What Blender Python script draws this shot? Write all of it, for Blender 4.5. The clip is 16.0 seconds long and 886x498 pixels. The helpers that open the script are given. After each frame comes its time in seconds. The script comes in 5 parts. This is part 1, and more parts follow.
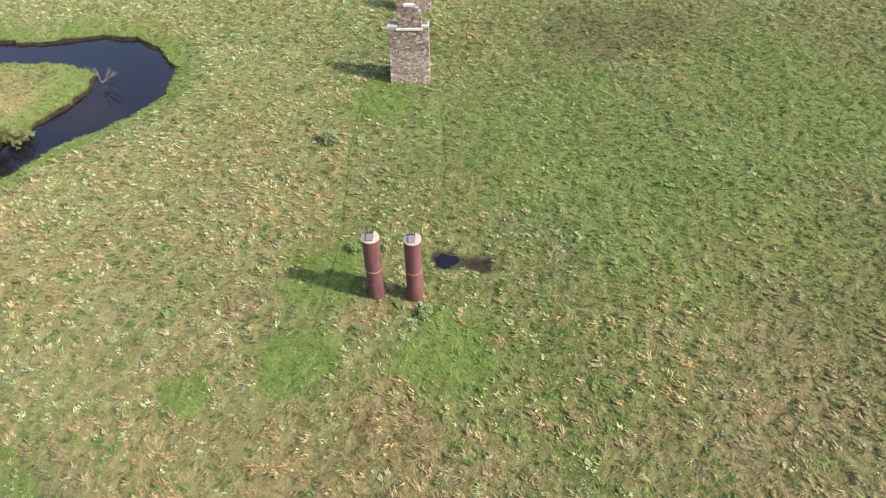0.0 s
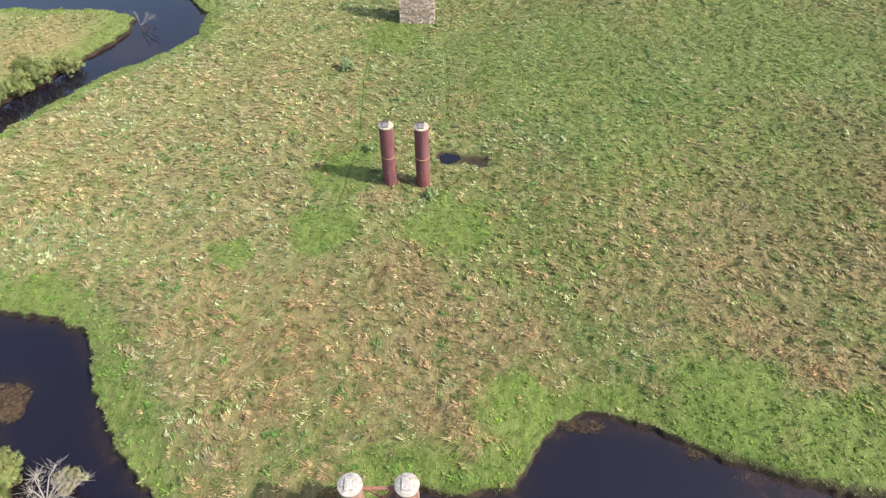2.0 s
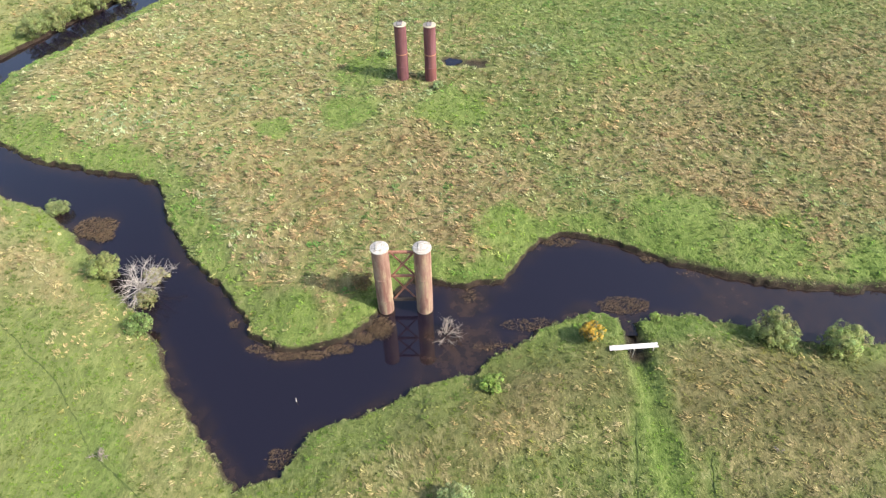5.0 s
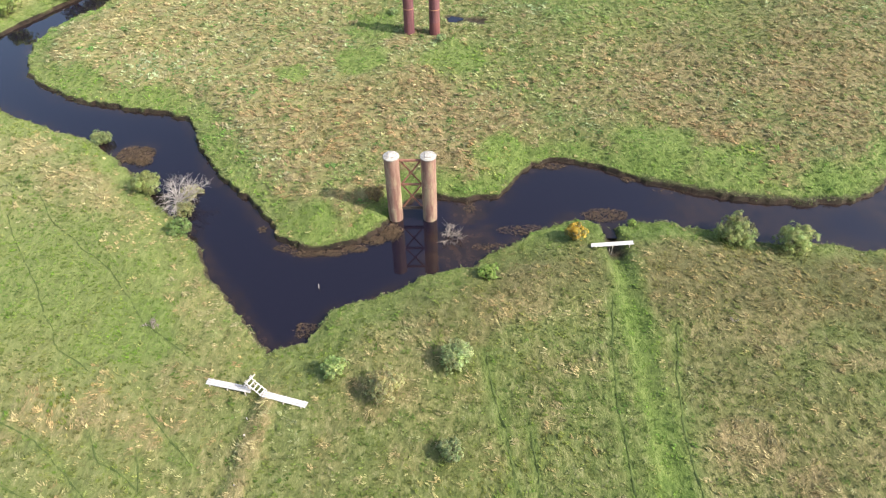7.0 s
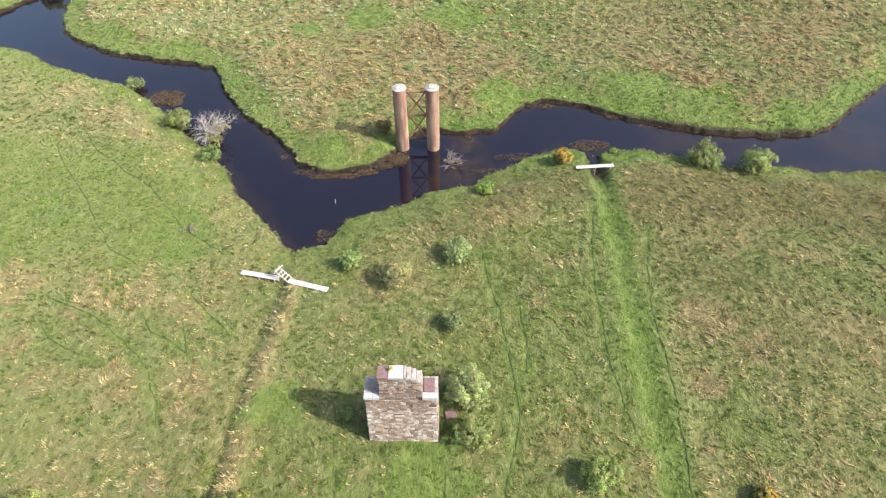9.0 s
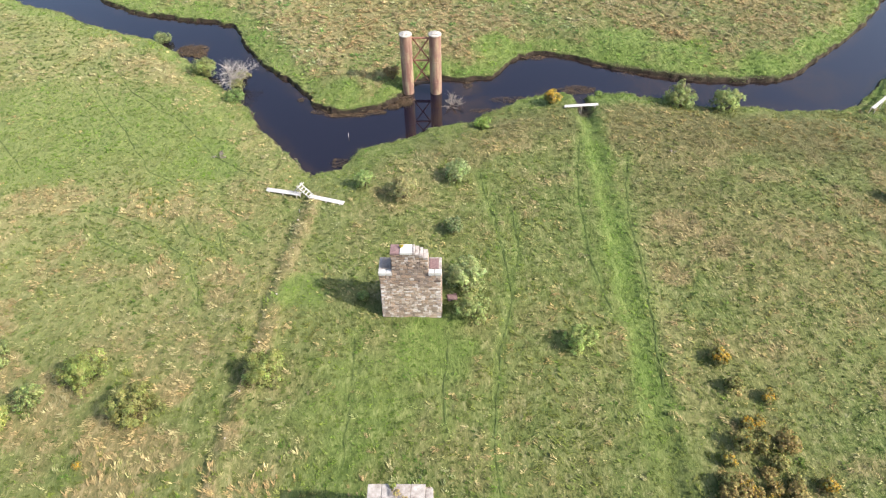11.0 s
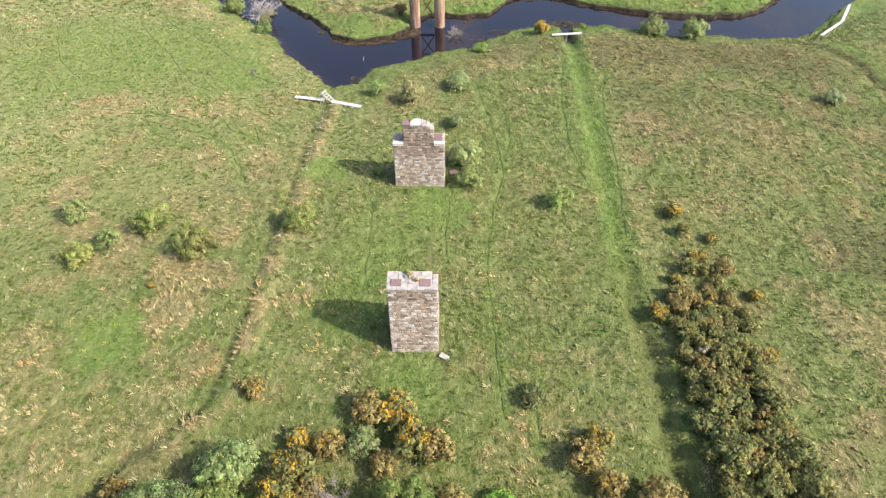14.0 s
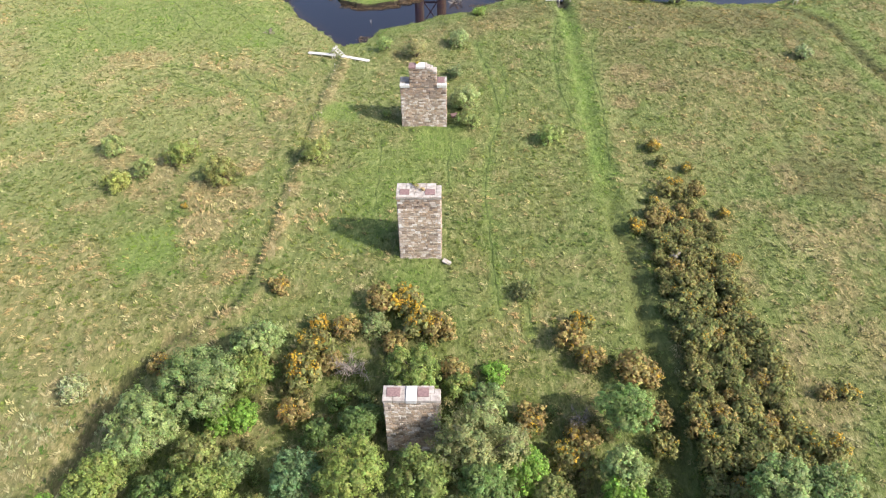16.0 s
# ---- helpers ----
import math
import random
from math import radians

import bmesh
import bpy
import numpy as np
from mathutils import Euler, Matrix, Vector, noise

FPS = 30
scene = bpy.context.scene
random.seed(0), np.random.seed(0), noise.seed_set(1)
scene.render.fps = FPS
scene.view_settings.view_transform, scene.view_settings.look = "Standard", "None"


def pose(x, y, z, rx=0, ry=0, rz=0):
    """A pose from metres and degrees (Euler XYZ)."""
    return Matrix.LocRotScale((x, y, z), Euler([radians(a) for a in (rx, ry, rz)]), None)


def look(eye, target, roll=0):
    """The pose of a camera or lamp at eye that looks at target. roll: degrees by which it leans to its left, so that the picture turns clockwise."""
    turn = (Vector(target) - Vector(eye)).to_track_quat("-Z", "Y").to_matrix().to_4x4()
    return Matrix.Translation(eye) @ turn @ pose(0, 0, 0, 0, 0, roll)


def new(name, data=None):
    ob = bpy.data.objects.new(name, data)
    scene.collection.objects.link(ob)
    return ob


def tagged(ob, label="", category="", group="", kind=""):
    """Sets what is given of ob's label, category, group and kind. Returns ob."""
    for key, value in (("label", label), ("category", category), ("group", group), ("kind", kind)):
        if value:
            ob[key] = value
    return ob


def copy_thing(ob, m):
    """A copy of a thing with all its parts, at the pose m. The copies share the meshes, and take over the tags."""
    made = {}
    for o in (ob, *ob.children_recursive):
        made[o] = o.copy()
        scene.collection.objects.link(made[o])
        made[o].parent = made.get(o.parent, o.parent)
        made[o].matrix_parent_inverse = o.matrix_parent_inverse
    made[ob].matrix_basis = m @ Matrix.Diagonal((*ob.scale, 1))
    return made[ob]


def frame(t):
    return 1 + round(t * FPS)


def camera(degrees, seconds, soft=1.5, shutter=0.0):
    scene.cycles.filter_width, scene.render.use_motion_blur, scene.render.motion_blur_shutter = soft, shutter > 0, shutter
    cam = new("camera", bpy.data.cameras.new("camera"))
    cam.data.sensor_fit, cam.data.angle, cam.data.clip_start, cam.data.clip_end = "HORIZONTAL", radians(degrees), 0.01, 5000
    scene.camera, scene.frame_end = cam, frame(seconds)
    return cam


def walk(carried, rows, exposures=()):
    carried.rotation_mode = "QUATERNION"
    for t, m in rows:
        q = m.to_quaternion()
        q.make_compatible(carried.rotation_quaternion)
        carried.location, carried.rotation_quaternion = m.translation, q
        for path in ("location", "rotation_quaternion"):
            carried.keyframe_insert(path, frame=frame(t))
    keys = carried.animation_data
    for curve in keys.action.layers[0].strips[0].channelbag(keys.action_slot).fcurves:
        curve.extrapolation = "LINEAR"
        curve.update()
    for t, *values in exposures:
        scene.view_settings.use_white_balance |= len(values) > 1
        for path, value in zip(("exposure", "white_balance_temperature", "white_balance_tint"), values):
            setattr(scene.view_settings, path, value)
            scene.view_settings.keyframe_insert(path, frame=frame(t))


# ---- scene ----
cam = camera(69.1, 16.0, 1.2)
PATH = [
    (0, (5.213, 42.261, 54.448), (5.197, 43.666, 53.025), -0.7),
    (0.5, (5.081, 37.419, 54.168), (5.065, 38.824, 52.745), -0.7),
    (1, (5.044, 32.709, 53.946), (5.026, 34.114, 52.522), -0.8),
    (1.5, (5.033, 28.444, 54.003), (5.012, 29.844, 52.575), -0.9),
    (2, (4.92, 23.975, 53.801), (4.9, 25.376, 52.374), -0.8),
    (2.5, (4.794, 19.685, 53.396), (4.773, 21.088, 51.97), -0.9),
    (3, (5.124, 15.582, 53.595), (5.094, 16.98, 52.165), -1.2),
    (3.5, (4.918, 11.629, 53.414), (4.89, 13.026, 51.983), -1.1),
    (4, (4.837, 7.926, 53.302), (4.808, 9.322, 51.87), -1.1),
    (4.5, (4.796, 4.364, 53.226), (4.766, 5.757, 51.791), -1.2),
    (5, (4.637, 0.72, 53.073), (4.61, 2.113, 51.638), -1.1),
    (7.5, (4.257, -16.921, 52.428), (4.23, -15.524, 50.997), -0.9),
    (8, (4.147, -20.417, 52.362), (4.121, -19.02, 50.931), -0.9),
    (8.5, (4.182, -23.823, 52.497), (4.155, -22.429, 51.064), -0.9),
    (9, (4.287, -27.139, 52.454), (4.258, -25.746, 51.019), -1.0),
    (11.5, (4.028, -44.056, 52.406), (4.001, -42.667, 50.967), -0.9),
    (12, (4.122, -47.374, 52.373), (4.092, -45.986, 50.933), -1.0),
    (12.5, (4.243, -50.575, 52.365), (4.209, -49.191, 50.922), -1.2),
    (13, (4.197, -53.855, 52.212), (4.163, -52.47, 50.769), -1.2),
    (13.5, (4.168, -57.185, 51.99), (4.134, -55.799, 50.549), -1.1),
    (14, (4.185, -60.596, 51.733), (4.15, -59.205, 50.296), -1.1),
    (14.5, (4.096, -63.773, 51.755), (4.063, -62.383, 50.317), -1.2),
    (15, (4.057, -66.843, 51.554), (4.024, -65.452, 50.117), -1.1),
    (15.5, (4.101, -69.773, 51.551), (4.066, -68.385, 50.112), -1.2),
    (16, (3.968, -72.712, 51.341), (3.935, -71.32, 49.905), -1.0),
]
walk(cam, [(t, look(e, g, r)) for t, e, g, r in PATH], [(0.0, 0.98), (2.0, 1.1), (4.5, 1.25), (9.0, 1.22), (16.0, 1.29)])

# ---- light ----
SUN = Vector((1.1, -0.37, 1.0)).normalized()
world = bpy.data.worlds.new("sky")
scene.world = world
world.use_nodes = True
wn = world.node_tree
sky = wn.nodes.new("ShaderNodeTexSky")
sky.sky_type, sky.sun_disc = "NISHITA", False
sky.sun_elevation = math.asin(SUN.z)
sky.sun_rotation = math.atan2(SUN.x, SUN.y)
sky.dust_density = 3.0
wn.links.new(sky.outputs["Color"], wn.nodes["Background"].inputs["Color"])
wn.nodes["Background"].inputs["Strength"].default_value = 0.15
sun_data = bpy.data.lights.new("sun", "SUN")
sun_data.energy, sun_data.angle, sun_data.color = 3.3, radians(1.2), (1.0, 0.95, 0.87)
new("sun", sun_data).matrix_world = look(SUN * 200, (0, 0, 0))
scene.view_settings.exposure = 1.2

# ---- small tools ----
rng = np.random.default_rng(7)


def lattice(ix, iy, seed):
    """Repeatable random numbers on a grid."""
    v = np.sin(ix * 127.1 + iy * 311.7 + seed * 74.7) * 43758.5453
    return v - np.floor(v)


def vnoise(x, y, size, seed=0):
    """Smooth noise from 0 to 1, with patches of the given size."""
    x, y = np.asarray(x, float) / size, np.asarray(y, float) / size
    ix, iy = np.floor(x), np.floor(y)
    fx, fy = x - ix, y - iy
    fx, fy = fx * fx * (3 - 2 * fx), fy * fy * (3 - 2 * fy)
    a = lattice(ix, iy, seed) * (1 - fx) + lattice(ix + 1, iy, seed) * fx
    b = lattice(ix, iy + 1, seed) * (1 - fx) + lattice(ix + 1, iy + 1, seed) * fx
    return a * (1 - fy) + b * fy


def smooth(a, b, v):
    s = np.clip((np.asarray(v, float) - a) / (b - a), 0, 1)
    return s * s * (3 - 2 * s)


def line_distance(x, y, line, closed=False):
    """Distance from the points to a line of corners; for a closed line, below zero inside."""
    best, inside = np.full(np.shape(x), 1e9), np.zeros(np.shape(x), bool)
    ends = list(zip(line, line[1:] + line[:1] if closed else line[1:]))
    for (ax, ay), (bx, by) in ends:
        dx, dy = bx - ax, by - ay
        s = np.clip(((x - ax) * dx + (y - ay) * dy) / (dx * dx + dy * dy + 1e-9), 0, 1)
        best = np.minimum(best, (x - ax - s * dx) ** 2 + (y - ay - s * dy) ** 2)
        if closed and ay != by:
            inside ^= ((ay > y) != (by > y)) & (x < (bx - ax) * (y - ay) / (by - ay) + ax)
    best = np.sqrt(best)
    return np.where(inside, -best, best) if closed else best


def mesh_np(name, verts, faces, smooth_faces=False):
    """A mesh from arrays of vertices and of faces that all have as many corners."""
    me = bpy.data.meshes.new(name)
    faces = np.asarray(faces, np.int32)
    me.vertices.add(len(verts))
    me.vertices.foreach_set("co", np.asarray(verts, np.float32).ravel())
    me.loops.add(faces.size)
    me.loops.foreach_set("vertex_index", faces.ravel())
    me.polygons.add(len(faces))
    me.polygons.foreach_set("loop_start", np.arange(0, faces.size, faces.shape[1], dtype=np.int32))
    me.polygons.foreach_set("use_smooth", np.full(len(faces), smooth_faces))
    me.update(calc_edges=True)
    return me


def add_attribute(me, name, values):
    me.attributes.new(name, "FLOAT", "POINT").data.foreach_set("value", np.asarray(values, np.float32))


def add_colour(me, name, rgb):
    rgba = np.ones((len(rgb), 4), np.float32)
    rgba[:, :3] = rgb
    me.attributes.new(name, "FLOAT_COLOR", "POINT").data.foreach_set("color", rgba.ravel())


def soft_normals(me, verts, faces, normals):
    """Turns the faces to the side of the given normals, and shades them softly by those."""
    v = np.asarray(verts)
    face_n = np.cross(v[faces[:, 1]] - v[faces[:, 0]], v[faces[:, 2]] - v[faces[:, 0]])
    flip = np.sum(face_n * normals[faces[:, 0]], axis=1) < 0
    faces = np.where(flip[:, None], faces[:, ::-1], faces)
    me.loops.foreach_set("vertex_index", np.asarray(faces, np.int32).ravel())
    me.attributes.new("custom_normal", "FLOAT_VECTOR", "POINT").data.foreach_set("vector", np.asarray(normals, np.float32).ravel())
    me.update()


def part(name, shape, material, parent=None, label="", m=None):
    """Links a bmesh or mesh as one object, under a thing if there is one."""
    me = shape
    if isinstance(shape, bmesh.types.BMesh):
        me = bpy.data.meshes.new(name)
        shape.to_mesh(me)
        shape.free()
    if not me.materials:
        me.materials.append(material)
    ob = new(name, me)
    ob.parent = parent
    if m is not None:
        ob.matrix_basis = m
    return tagged(ob, label)


def thing(name, label, category, group="", m=None):
    ob = new(name)
    ob.empty_display_size = 0.5
    if m is not None:
        ob.matrix_basis = m
    return tagged(ob, label, category, group)


def box(bm, sx, sy, sz, m=Matrix(), bevel=0.0):
    """A box with its middle at m."""
    made = bmesh.ops.create_cube(bm, size=1.0, matrix=m @ Matrix.Diagonal((sx, sy, sz, 1)))
    if bevel:
        edges = list({e for v in made["verts"] for e in v.link_edges})
        bmesh.ops.bevel(bm, geom=edges, offset=bevel, segments=1, affect="EDGES")
    return bm


def tube(bm, a, b, ra, rb, sides=6):
    """A tapered round bar from a to b."""
    a, b = Vector(a), Vector(b)
    q = (b - a).to_track_quat("Z", "Y").to_matrix().to_4x4()
    bmesh.ops.create_cone(bm, cap_ends=True, segments=sides, radius1=ra, radius2=rb, depth=(b - a).length,
                          matrix=Matrix.Translation((a + b) / 2) @ q)
    return bm


def bar(bm, a, b, w, h, bevel=0.0):
    """A rectangular bar from a to b."""
    a, b = Vector(a), Vector(b)
    q = (b - a).to_track_quat("X", "Z").to_matrix().to_4x4()
    return box(bm, (b - a).length, w, h, Matrix.Translation((a + b) / 2) @ q, bevel)


def lathe(bm, profile, sides=40):
    """Turns a profile of (radius, height) round the z axis."""
    rings = []
    for r, z in profile:
        rings.append([bm.verts.new((r * math.cos(k * math.tau / sides), r * math.sin(k * math.tau / sides), z)) for k in range(sides)])
    for low, high in zip(rings, rings[1:]):
        for k in range(sides):
            f = bm.faces.new((low[k], low[(k + 1) % sides], high[(k + 1) % sides], high[k]))
            f.smooth = True
    bm.faces.new(rings[-1])
    bm.faces.new(rings[0][::-1])
    return bm


# ---- materials ----
class Nodes:
    """Short hand for building a material."""

    def __init__(self, name, rough=0.9, metal=0.0):
        self.material = bpy.data.materials.new(name)
        self.material.use_nodes = True
        self.tree = self.material.node_tree
        self.shader = self.tree.nodes["Principled BSDF"]
        self.shader.inputs["Roughness"].default_value = rough
        self.shader.inputs["Metallic"].default_value = metal
        self.shader.inputs["Specular IOR Level"].default_value = 0.25

    def node(self, kind, **inputs):
        n = self.tree.nodes.new(kind)
        for key, value in inputs.items():
            self.feed(n.inputs[key], value)
        return n

    def feed(self, socket, value):
        if isinstance(value, bpy.types.NodeSocket):
            self.tree.links.new(value, socket)
        elif isinstance(value, tuple) and len(value) == 3 and socket.type == "RGBA":
            socket.default_value = (*value, 1)
        else:
            socket.default_value = value

    def place(self, stretch=(1, 1, 1), local=False):
        c = self.tree.nodes.new("ShaderNodeTexCoord" if local else "ShaderNodeNewGeometry")
        n = self.tree.nodes.new("ShaderNodeMapping")
        self.tree.links.new(c.outputs["Object" if local else "Position"], n.inputs["Vector"])
        n.inputs["Scale"].default_value = stretch
        return n.outputs["Vector"]

    def noise(self, scale, detail=4.0, rough=0.55, at=None):
        n = self.node("ShaderNodeTexNoise", Scale=scale, Detail=detail, Roughness=rough)
        self.tree.links.new(at or self.place(), n.inputs["Vector"])
        return n.outputs["Fac"]

    def attribute(self, name, colour=False):
        n = self.tree.nodes.new("ShaderNodeAttribute")
        n.attribute_name = name
        return n.outputs["Color" if colour else "Fac"]

    def random(self):
        return self.tree.nodes.new("ShaderNodeObjectInfo").outputs["Random"]

    def island(self):
        return self.tree.nodes.new("ShaderNodeNewGeometry").outputs["Random Per Island"]

    def ramp(self, fac, *stops):
        n = self.tree.nodes.new("ShaderNodeValToRGB")
        r = n.color_ramp
        while len(r.elements) < len(stops):
            r.elements.new(0.5)
        for e, (at, colour) in zip(r.elements, stops):
            e.position = at
            e.color = (*colour, 1) if isinstance(colour, tuple) else (colour, colour, colour, 1)
        self.feed(n.inputs["Fac"], fac)
        return n.outputs["Color"]

    def mix(self, fac, a, b, how="MIX"):
        n = self.tree.nodes.new("ShaderNodeMix")
        n.data_type, n.blend_type = "RGBA", how
        self.feed(n.inputs[0], fac)
        self.feed(n.inputs[6], a)
        self.feed(n.inputs[7], b)
        return n.outputs[2]

    def sum(self, a, b, how="ADD"):
        n = self.tree.nodes.new("ShaderNodeMath")
        n.operation = how
        self.feed(n.inputs[0], a)
        self.feed(n.inputs[1], b)
        return n.outputs[0]

    def done(self, colour, bump=None, strength=0.5, depth=0.05):
        self.feed(self.shader.inputs["Base Color"], colour)
        if bump is not None:
            n = self.node("ShaderNodeBump", Strength=strength, Distance=depth, Height=bump)
            self.tree.links.new(n.outputs["Normal"], self.shader.inputs["Normal"])
        return self.material


def ground_material():
    k = Nodes("meadow", 0.95)
    k.shader.inputs["Sheen Weight"].default_value = 0.12
    k.shader.inputs["Sheen Roughness"].default_value = 0.45
    k.shader.inputs["Sheen Tint"].default_value = (0.85, 0.9, 0.42, 1)
    at, streaky = k.place(), k.node("ShaderNodeMapping", Vector=k.place(), Rotation=(0, 0, 0.9), Scale=(1.0, 0.38, 1.0)).outputs[0]
    big, mid, fine = k.noise(0.08, 3, 0.5, at), k.noise(0.5, 5, 0.65, at), k.noise(2.6, 5, 0.72, streaky)
    tuft = k.noise(1.25, 6, 0.68, k.node("ShaderNodeMapping", Vector=at, Rotation=(0, 0, 0.6), Scale=(1.0, 0.5, 1.0)).outputs[0])
    blade = k.noise(7.0, 5, 0.75, streaky)
    grain = k.sum(k.sum(k.sum(tuft, 0.36, "MULTIPLY"), k.sum(fine, 0.26, "MULTIPLY")), k.sum(blade, 0.38, "MULTIPLY"))
    # darker than the blades: thatch, with the shade beneath them put into the colour
    green = k.ramp(grain, (0.42, (0.036, 0.058, 0.011)), (0.48, (0.066, 0.092, 0.020)), (0.53, (0.098, 0.120, 0.034)), (0.59, (0.175, 0.180, 0.080)))
    straw = k.ramp(grain, (0.42, (0.062, 0.062, 0.020)), (0.5, (0.130, 0.104, 0.044)), (0.58, (0.25, 0.195, 0.100)))
    lush = k.ramp(grain, (0.42, (0.038, 0.070, 0.010)), (0.5, (0.074, 0.118, 0.020)), (0.58, (0.130, 0.172, 0.044)))
    mud = k.ramp(mid, (0.3, (0.008, 0.006, 0.004)), (0.7, (0.036, 0.023, 0.016)))
    c = k.mix(k.ramp(k.sum(k.attribute("dry"), k.sum(mid, 0.6, "MULTIPLY")), (0.35, 0.0), (0.95, 1.0)), green, straw)
    c = k.mix(k.attribute("lush"), c, lush)
    c = k.mix(k.ramp(big, (0.35, 0.0), (0.7, 0.3)), c, k.mix(0.5, c, (0.24, 0.22, 0.09)))
    c = k.mix(k.attribute("pale"), c, k.mix(0.3, c, (0.26, 0.25, 0.10)))
    c = k.mix(k.attribute("heath_and_shade"), c, k.mix(0.6, c, (0.062, 0.054, 0.022)))
    c = k.mix(k.attribute("mud"), c, mud)
    return k.done(c, grain, 0.9, 0.35)


def tint_material(name, rough=0.8, thin_share=0.4, sheen=0.0):
    """Colour from the mesh, with a little variation from leaf to leaf."""
    k = Nodes(name, rough)
    c = k.mix(k.sum(k.island(), 0.2, "MULTIPLY"), k.attribute("tint", True), (0.03, 0.04, 0.012))
    k.done(c)
    if sheen:
        k.shader.inputs["Sheen Weight"].default_value = sheen
        k.shader.inputs["Sheen Roughness"].default_value = 0.45
        k.shader.inputs["Sheen Tint"].default_value = (0.85, 0.9, 0.42, 1)
    thin = k.node("ShaderNodeBsdfTranslucent", Color=c)
    both = k.node("ShaderNodeMixShader", Fac=thin_share)
    k.tree.links.new(k.shader.outputs[0], both.inputs[1])
    k.tree.links.new(thin.outputs[0], both.inputs[2])
    k.tree.links.new(both.outputs[0], k.tree.nodes["Material Output"].inputs["Surface"])
    return k.material


def water_material():
    k = Nodes("peaty_water", 0.04)
    k.shader.inputs["IOR"].default_value = 1.36
    k.shader.inputs["Specular IOR Level"].default_value = 0.75
    bed = k.ramp(k.noise(0.9, 5, 0.65), (0.35, (0.009, 0.006, 0.0045)), (0.7, (0.042, 0.024, 0.014)))
    c = k.mix(k.attribute("shallow"), (0.0075, 0.0058, 0.0110), bed)
    return k.done(c, k.noise(2.2, 3, 0.5, k.place((1, 1.6, 1))), 0.05, 0.02)


def k_mid(a, b):
    return tuple((p + q) / 2 for p, q in zip(a, b))


def k_red(a, b):
    return (b[0] * 0.82, b[1] * 0.71, b[2] * 0.62)


def stone_material(name, dark, light, white):
    k = Nodes(name, 0.92)
    at = k.place()
    base = k.ramp(k.random(), (0.0, dark), (0.3, k_mid(dark, light)), (0.55, k_red(dark, light)), (0.85, light), (1.0, white))
    speck = k.noise(9.0, 5, 0.7, at)
    c = k.mix(k.ramp(speck, (0.3, 0.0), (0.75, 0.6)), base, k.mix(0.5, base, (0.07, 0.055, 0.045)))
    lichen = k.ramp(k.sum(k.noise(2.6, 6, 0.72, at), k.sum(k.random(), 0.12, "MULTIPLY")), (0.58, 0.0), (0.72, 0.85))
    c = k.mix(lichen, c, white)
    return k.done(c, speck, 0.7, 0.03)


def plain_stone(name, dark, light, white):
    """The same for stones joined in one mesh."""
    k = Nodes(name, 0.92)
    at = k.place()
    base = k.ramp(k.island(), (0.0, dark), (0.3, k_mid(dark, light)), (0.55, k_red(dark, light)), (0.85, light), (1.0, white))
    speck = k.noise(9.0, 5, 0.7, at)
    c = k.mix(k.ramp(speck, (0.3, 0.0), (0.75, 0.6)), base, k.mix(0.5, base, (0.07, 0.055, 0.045)))
    c = k.mix(k.ramp(k.noise(2.6, 6, 0.72, at), (0.6, 0.0), (0.74, 0.8)), c, white)
    return k.done(c, speck, 0.7, 0.03)


def rust_material(name, deep, pale, stain, amount):
    k = Nodes(name, 0.72, 0.1)
    streak = k.noise(2.2, 5, 0.65, k.place((1.0, 1.0, 0.13)))
    blotch = k.noise(1.1, 6, 0.7, k.place((1.0, 1.0, 0.22)))
    fine = k.noise(14.0, 4, 0.7)
    c = k.mix(k.ramp(streak, (0.35, 0.0), (0.68, 1.0)), deep, pale)
    c = k.mix(k.ramp(blotch, (0.48, 0.0), (0.66, amount)), c, stain)
    c = k.mix(k.ramp(fine, (0.4, 0.0), (0.75, 0.45)), c, k.mix(0.5, c, (0.03, 0.012, 0.01)))
    return k.done(c, k.sum(blotch, fine), 0.4, 0.015)


def mottled(name, a, b, scale, rough=0.85, stretch=(1, 1, 1)):
    k = Nodes(name, rough)
    n = k.noise(scale, 5, 0.68, k.place(stretch))
    c = k.mix(k.sum(k.random(), 0.25, "MULTIPLY"), k.ramp(n, (0.3, a), (0.7, b)), a)
    return k.done(c, n, 0.5, 0.02)


MEADOW = ground_material()
GRASS = tint_material("grass_blades", 0.8, 0.22, 0.1)
LEAF = tint_material("leaves", 0.6)
WATER = water_material()
STONE = stone_material("sandstone", (0.165, 0.126, 0.098), (0.37, 0.308, 0.240), (0.46, 0.425, 0.385))
QUOIN = stone_material("pale_dressed_stone", (0.24, 0.20, 0.17), (0.42, 0.375, 0.335), (0.52, 0.50, 0.47))
STONES = plain_stone("sandstone_rubble", (0.105, 0.076, 0.062), (0.32, 0.26, 0.21), (0.44, 0.41, 0.375))
CAPSTONE = mottled("lichened_capstone", (0.19, 0.155, 0.135), (0.42, 0.39, 0.36), 2.4)
WHITESTONE = mottled("whitened_stone", (0.36, 0.345, 0.33), (0.50, 0.49, 0.47), 3.0)
MORTAR = mottled("mortar", (0.17, 0.14, 0.115), (0.32, 0.275, 0.235), 4.0, 0.95)
BEDSTONE = mottled("rust_stained_bedstone", (0.12, 0.072, 0.070), (0.23, 0.150, 0.145), 5.0)
RUST_DARK = rust_material("purple_rust", (0.118, 0.046, 0.050), (0.185, 0.084, 0.092), (0.22, 0.09, 0.075), 0.5)
RUST_RED = rust_material("red_rust", (0.125, 0.045, 0.045), (0.195, 0.080, 0.080), (0.23, 0.085, 0.06), 0.5)
